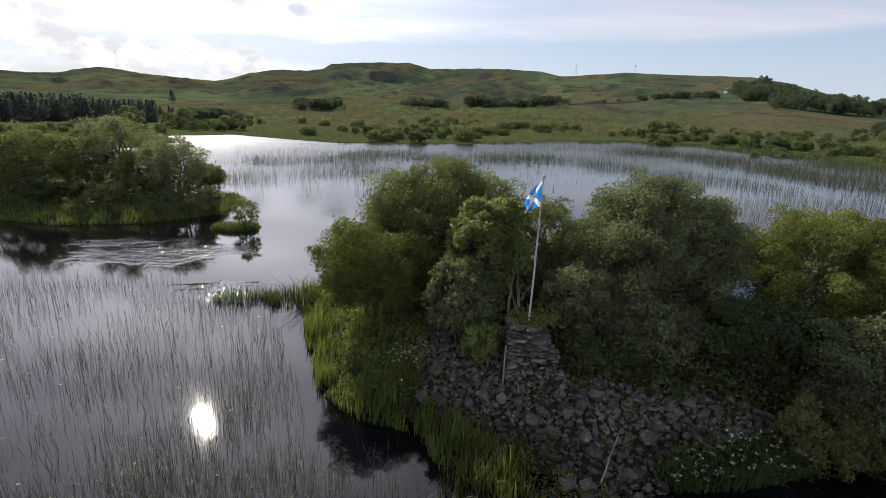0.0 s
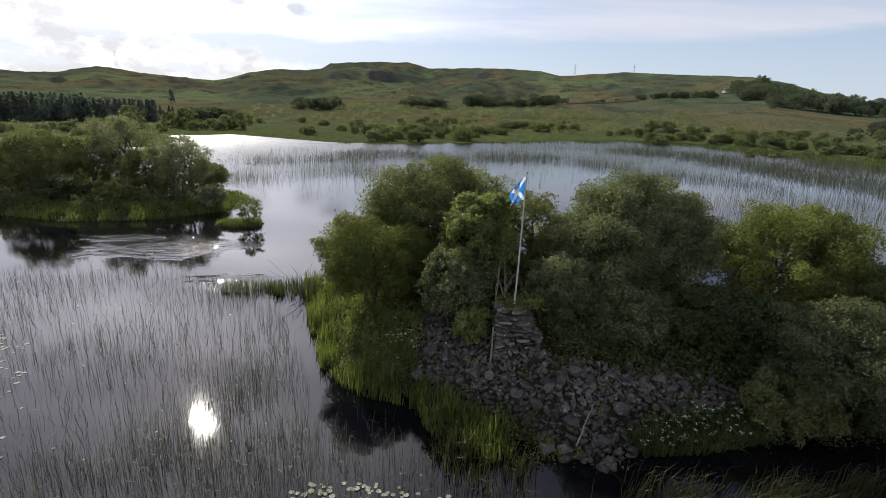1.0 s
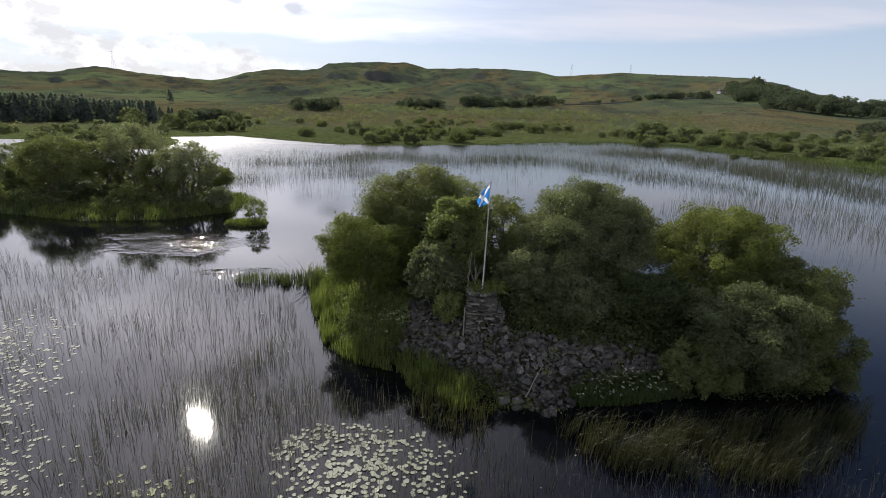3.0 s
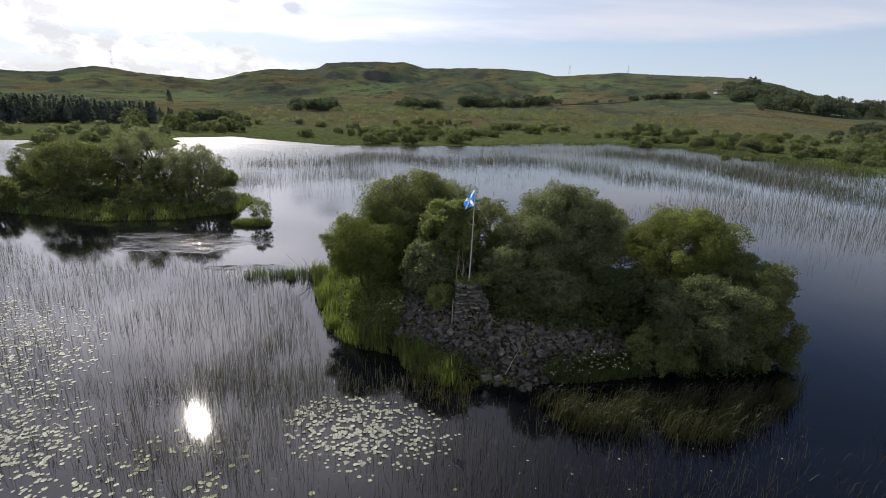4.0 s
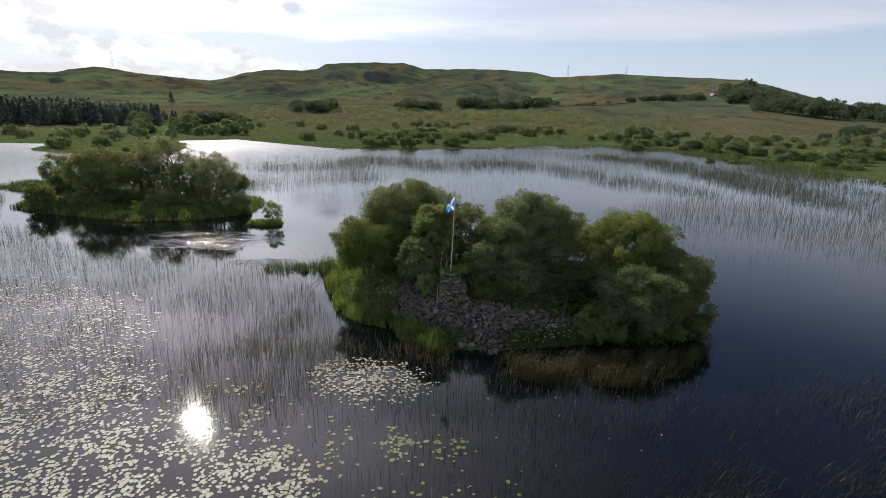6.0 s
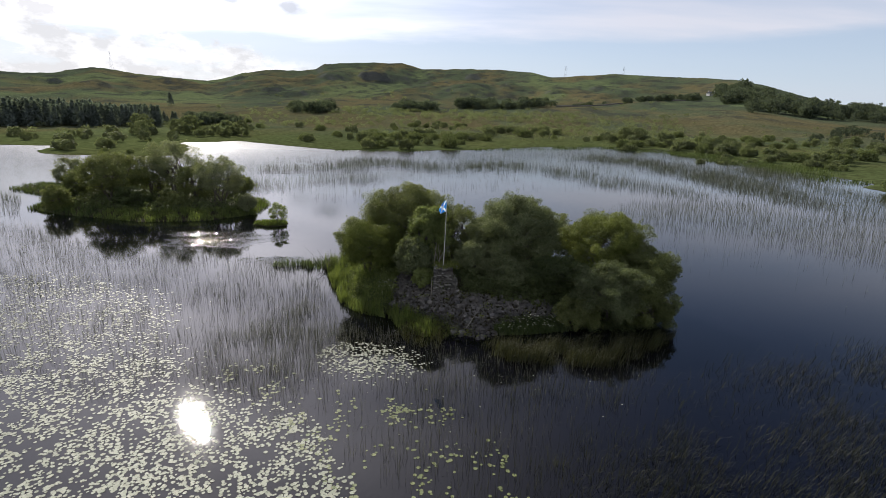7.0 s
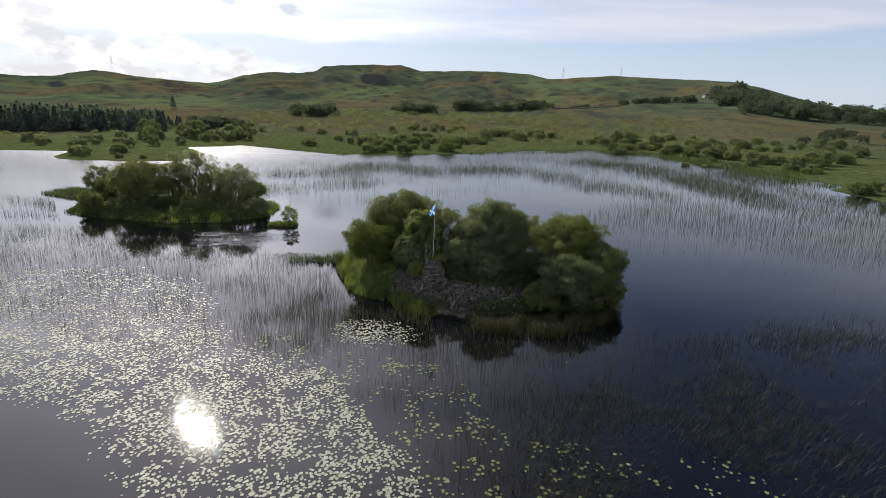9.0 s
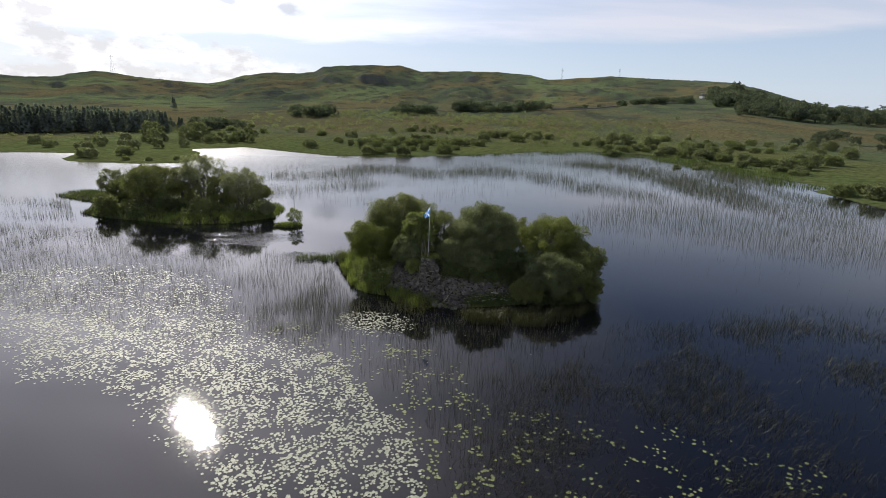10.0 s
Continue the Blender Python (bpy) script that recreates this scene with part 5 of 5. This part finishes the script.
def clump(rng, H, r, count, size):
    crown, wood = grow(rng, H, r, r, 0.0, count, size, lobes=12, lobe=0.44, sprigs=0, stems_n=1, slim=0.9, loose=0.8, simple=True)
    return joined([crown, wood[0][0]])


def spruce(rng, H, r, count, size):
    s = rng.rand(count) ** 0.7
    a = rng.uniform(0, 2 * np.pi, count)
    d = np.stack([np.cos(a), np.sin(a), 0 * a], -1)
    at = d * (r * (1 - s) * rng.uniform(0.4, 1.0, count))[:, None] + np.stack([0 * s, 0 * s, H * (0.06 + 0.94 * s)], -1)
    return leaves(rng, at, unit(d + [0, 0, 0.35]), size, 0.8, 0.9, True)


def wood(name, seed, builder, rows, mat, label):
    """Far woods as one mass: rows of first and last bearing, nearest and farthest metres, how many, least and largest scale."""
    rng = np.random.RandomState(seed)
    kinds = [builder(rng) for _ in range(5)]
    chunks = []
    for a0, a1, r0, r1, count, s0, s1 in rows:
        a, r = np.radians(rng.uniform(a0, a1, count)), rng.uniform(r0, r1, count)
        px, py = r * np.sin(a), r * np.cos(a)
        pz = ground_h(px, py)
        for i in range(count):
            v, f = kinds[rng.randint(5)]
            t, s = rng.uniform(0, 6.28), rng.uniform(s0, s1)
            c, q = np.cos(t), np.sin(t)
            w = np.stack([v[:, 0] * c - v[:, 1] * q, v[:, 0] * q + v[:, 1] * c, v[:, 2]], -1) * s
            chunks.append((w + [px[i], py[i], pz[i] - 0.3], f))
    return stuff(name, joined(chunks), mat, label, "woodland")


wood("spruce_plantation", 220, lambda r: spruce(r, 11, 3.8, 340, 1.0), [(-48, -36, 312, 375, 360, 0.7, 1.25), (-37, -30.5, 312, 375, 240, 0.5, 1.05), (-31, -29, 330, 350, 12, 0.5, 0.8), (-29.2, -28.8, 560, 575, 2, 0.9, 1.2)], HAZED_CONIFER, "dark belt of close-set spruce below the hill")
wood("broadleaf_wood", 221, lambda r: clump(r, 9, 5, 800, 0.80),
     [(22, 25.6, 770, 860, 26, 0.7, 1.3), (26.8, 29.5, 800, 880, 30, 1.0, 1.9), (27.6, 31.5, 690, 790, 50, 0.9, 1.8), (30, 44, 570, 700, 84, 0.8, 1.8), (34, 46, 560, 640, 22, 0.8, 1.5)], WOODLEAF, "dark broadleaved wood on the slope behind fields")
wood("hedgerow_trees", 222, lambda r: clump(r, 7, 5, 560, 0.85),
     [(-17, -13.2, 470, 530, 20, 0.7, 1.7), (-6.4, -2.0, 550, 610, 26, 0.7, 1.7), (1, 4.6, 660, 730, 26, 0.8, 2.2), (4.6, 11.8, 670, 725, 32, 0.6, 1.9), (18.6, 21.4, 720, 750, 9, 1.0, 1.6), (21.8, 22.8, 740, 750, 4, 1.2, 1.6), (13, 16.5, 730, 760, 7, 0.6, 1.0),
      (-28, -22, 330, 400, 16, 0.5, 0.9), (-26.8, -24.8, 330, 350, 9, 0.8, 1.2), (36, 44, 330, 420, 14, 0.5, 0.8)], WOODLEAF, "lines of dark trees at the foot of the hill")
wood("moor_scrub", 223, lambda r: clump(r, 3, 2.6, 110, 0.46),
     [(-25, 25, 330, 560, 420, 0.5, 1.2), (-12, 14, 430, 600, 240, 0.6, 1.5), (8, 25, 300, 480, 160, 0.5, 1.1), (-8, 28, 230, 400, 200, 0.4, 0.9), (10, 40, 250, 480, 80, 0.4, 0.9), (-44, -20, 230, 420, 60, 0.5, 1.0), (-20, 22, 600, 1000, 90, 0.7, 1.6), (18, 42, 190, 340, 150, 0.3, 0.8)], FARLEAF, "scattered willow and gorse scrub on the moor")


def box(bm, x0, y0, z0, x1, y1, z1):
    bmesh.ops.create_cube(bm, size=1.0, matrix=Matrix.Translation(((x0 + x1) / 2, (y0 + y1) / 2, (z0 + z1) / 2)) @ Matrix.Diagonal((x1 - x0, y1 - y0, z1 - z0, 1)))


def cottage(x, y, turn, L=12.0, W=6.5, H=3.2, label=""):
    z = float(ground_h(np.array([x]), np.array([y]))[0]) - 0.3
    ob = thing("cottage", label, "house", (x, y, z), "far cottages")
    ob.rotation_euler.z = radians(turn)
    bm = bmesh.new()
    box(bm, -L / 2, -W / 2, 0, L / 2, W / 2, H)
    part("wall", bm, HARL, ob, "white harled walls")
    bm = bmesh.new()
    v = [bm.verts.new(p) for p in ((-L / 2 - .2, -W / 2 - .3, H), (L / 2 + .2, -W / 2 - .3, H), (L / 2 + .2, W / 2 + .3, H), (-L / 2 - .2, W / 2 + .3, H), (-L / 2 - .2, 0, H + 2.8), (L / 2 + .2, 0, H + 2.8))]
    for q in ((0, 1, 5, 4), (3, 4, 5, 2), (0, 4, 3), (1, 2, 5), (0, 3, 2, 1)):
        bm.faces.new([v[i] for i in q])
    roof = part("roof", bm, SLATE, ob, "grey slate roof")
    for k in (-1, 1):
        bm = bmesh.new()
        box(bm, k * (L / 2 - 0.6) - 0.4, -0.4, H + 2.0, k * (L / 2 - 0.6) + 0.4, 0.4, H + 3.7)
        part("chimney", bm, HARL, roof)
    for k in (-3.6, 3.6):
        bm = bmesh.new()
        box(bm, k - 0.5, -W / 2 - 0.05, 1.0, k + 0.5, -W / 2 + 0.1, 2.3)
        part("window", bm, GLASS, ob)
    bm = bmesh.new()
    box(bm, -0.5, -W / 2 - 0.05, 0, 0.5, -W / 2 + 0.1, 2.1)
    part("door", bm, SLATE, ob)


cottage(384, 777, 20, label="small pale stone cottage at the edge of a wood")


def mast(bearing, dist, H):
    x, y = dist * math.sin(radians(bearing)), dist * math.cos(radians(bearing))
    z = float(ground_h(np.array([x]), np.array([y]))[0]) - 0.5
    ob = thing("pylon", "thin grey steel lattice mast on the skyline", "pylon", (x, y, z), "masts on the skyline")
    w = H * 0.085
    for sx in (-1, 1):
        for sy in (-1, 1):
            shown("leg", tri_mesh("leg", *tube([(sx * w, sy * w, 0), (sx * w * 0.5, sy * w * 0.5, H * 0.55), (sx * 0.25, sy * 0.25, H)], [0.13, 0.11, 0.09], 4)), STEEL, ob)
    for k, q in enumerate((0.66, 0.78, 0.9)):
        shown("cross_arm", tri_mesh("cross_arm", *tube([(-H * 0.13, 0, H * q), (0, 0, H * q + 0.5), (H * 0.13, 0, H * q)], [0.07, 0.12, 0.07], 4)), STEEL, ob)
    for k in range(9):
        a, b = k / 9, (k + 1) / 9
        wa, wb = w * (1 - 0.85 * a), w * (1 - 0.85 * b)
        s = 1 if k % 2 else -1
        shown("brace", tri_mesh("brace", *tube([(-s * wa, -wa, H * a), (0, -(wa + wb) / 2, H * (a + b) / 2), (s * wb, -wb, H * b)], [0.06, 0.06, 0.06], 4)), STEEL, ob)


mast(11.9, 1370, 27)
mast(17.7, 1360, 24)
mast(-33.1, 1300, 36)


def dyke(points, label):
    """A low field wall that follows the ground."""
    p = np.array(points, float)
    s = np.linspace(0, len(p) - 1, 60)
    px, py = np.interp(s, np.arange(len(p)), p[:, 0]), np.interp(s, np.arange(len(p)), p[:, 1])
    pz = ground_h(px, py)
    v, f = tube(np.stack([px, py, pz + 0.4], -1), np.full(60, 1.1), 6)
    ob = shown("field_wall", tri_mesh("field_wall", v, f), STONE)
    tagged(ob, label, "wall")


dyke([(140, 690), (200, 694), (262, 700), (310, 690)], "low grey drystone wall across the foot of the hill")
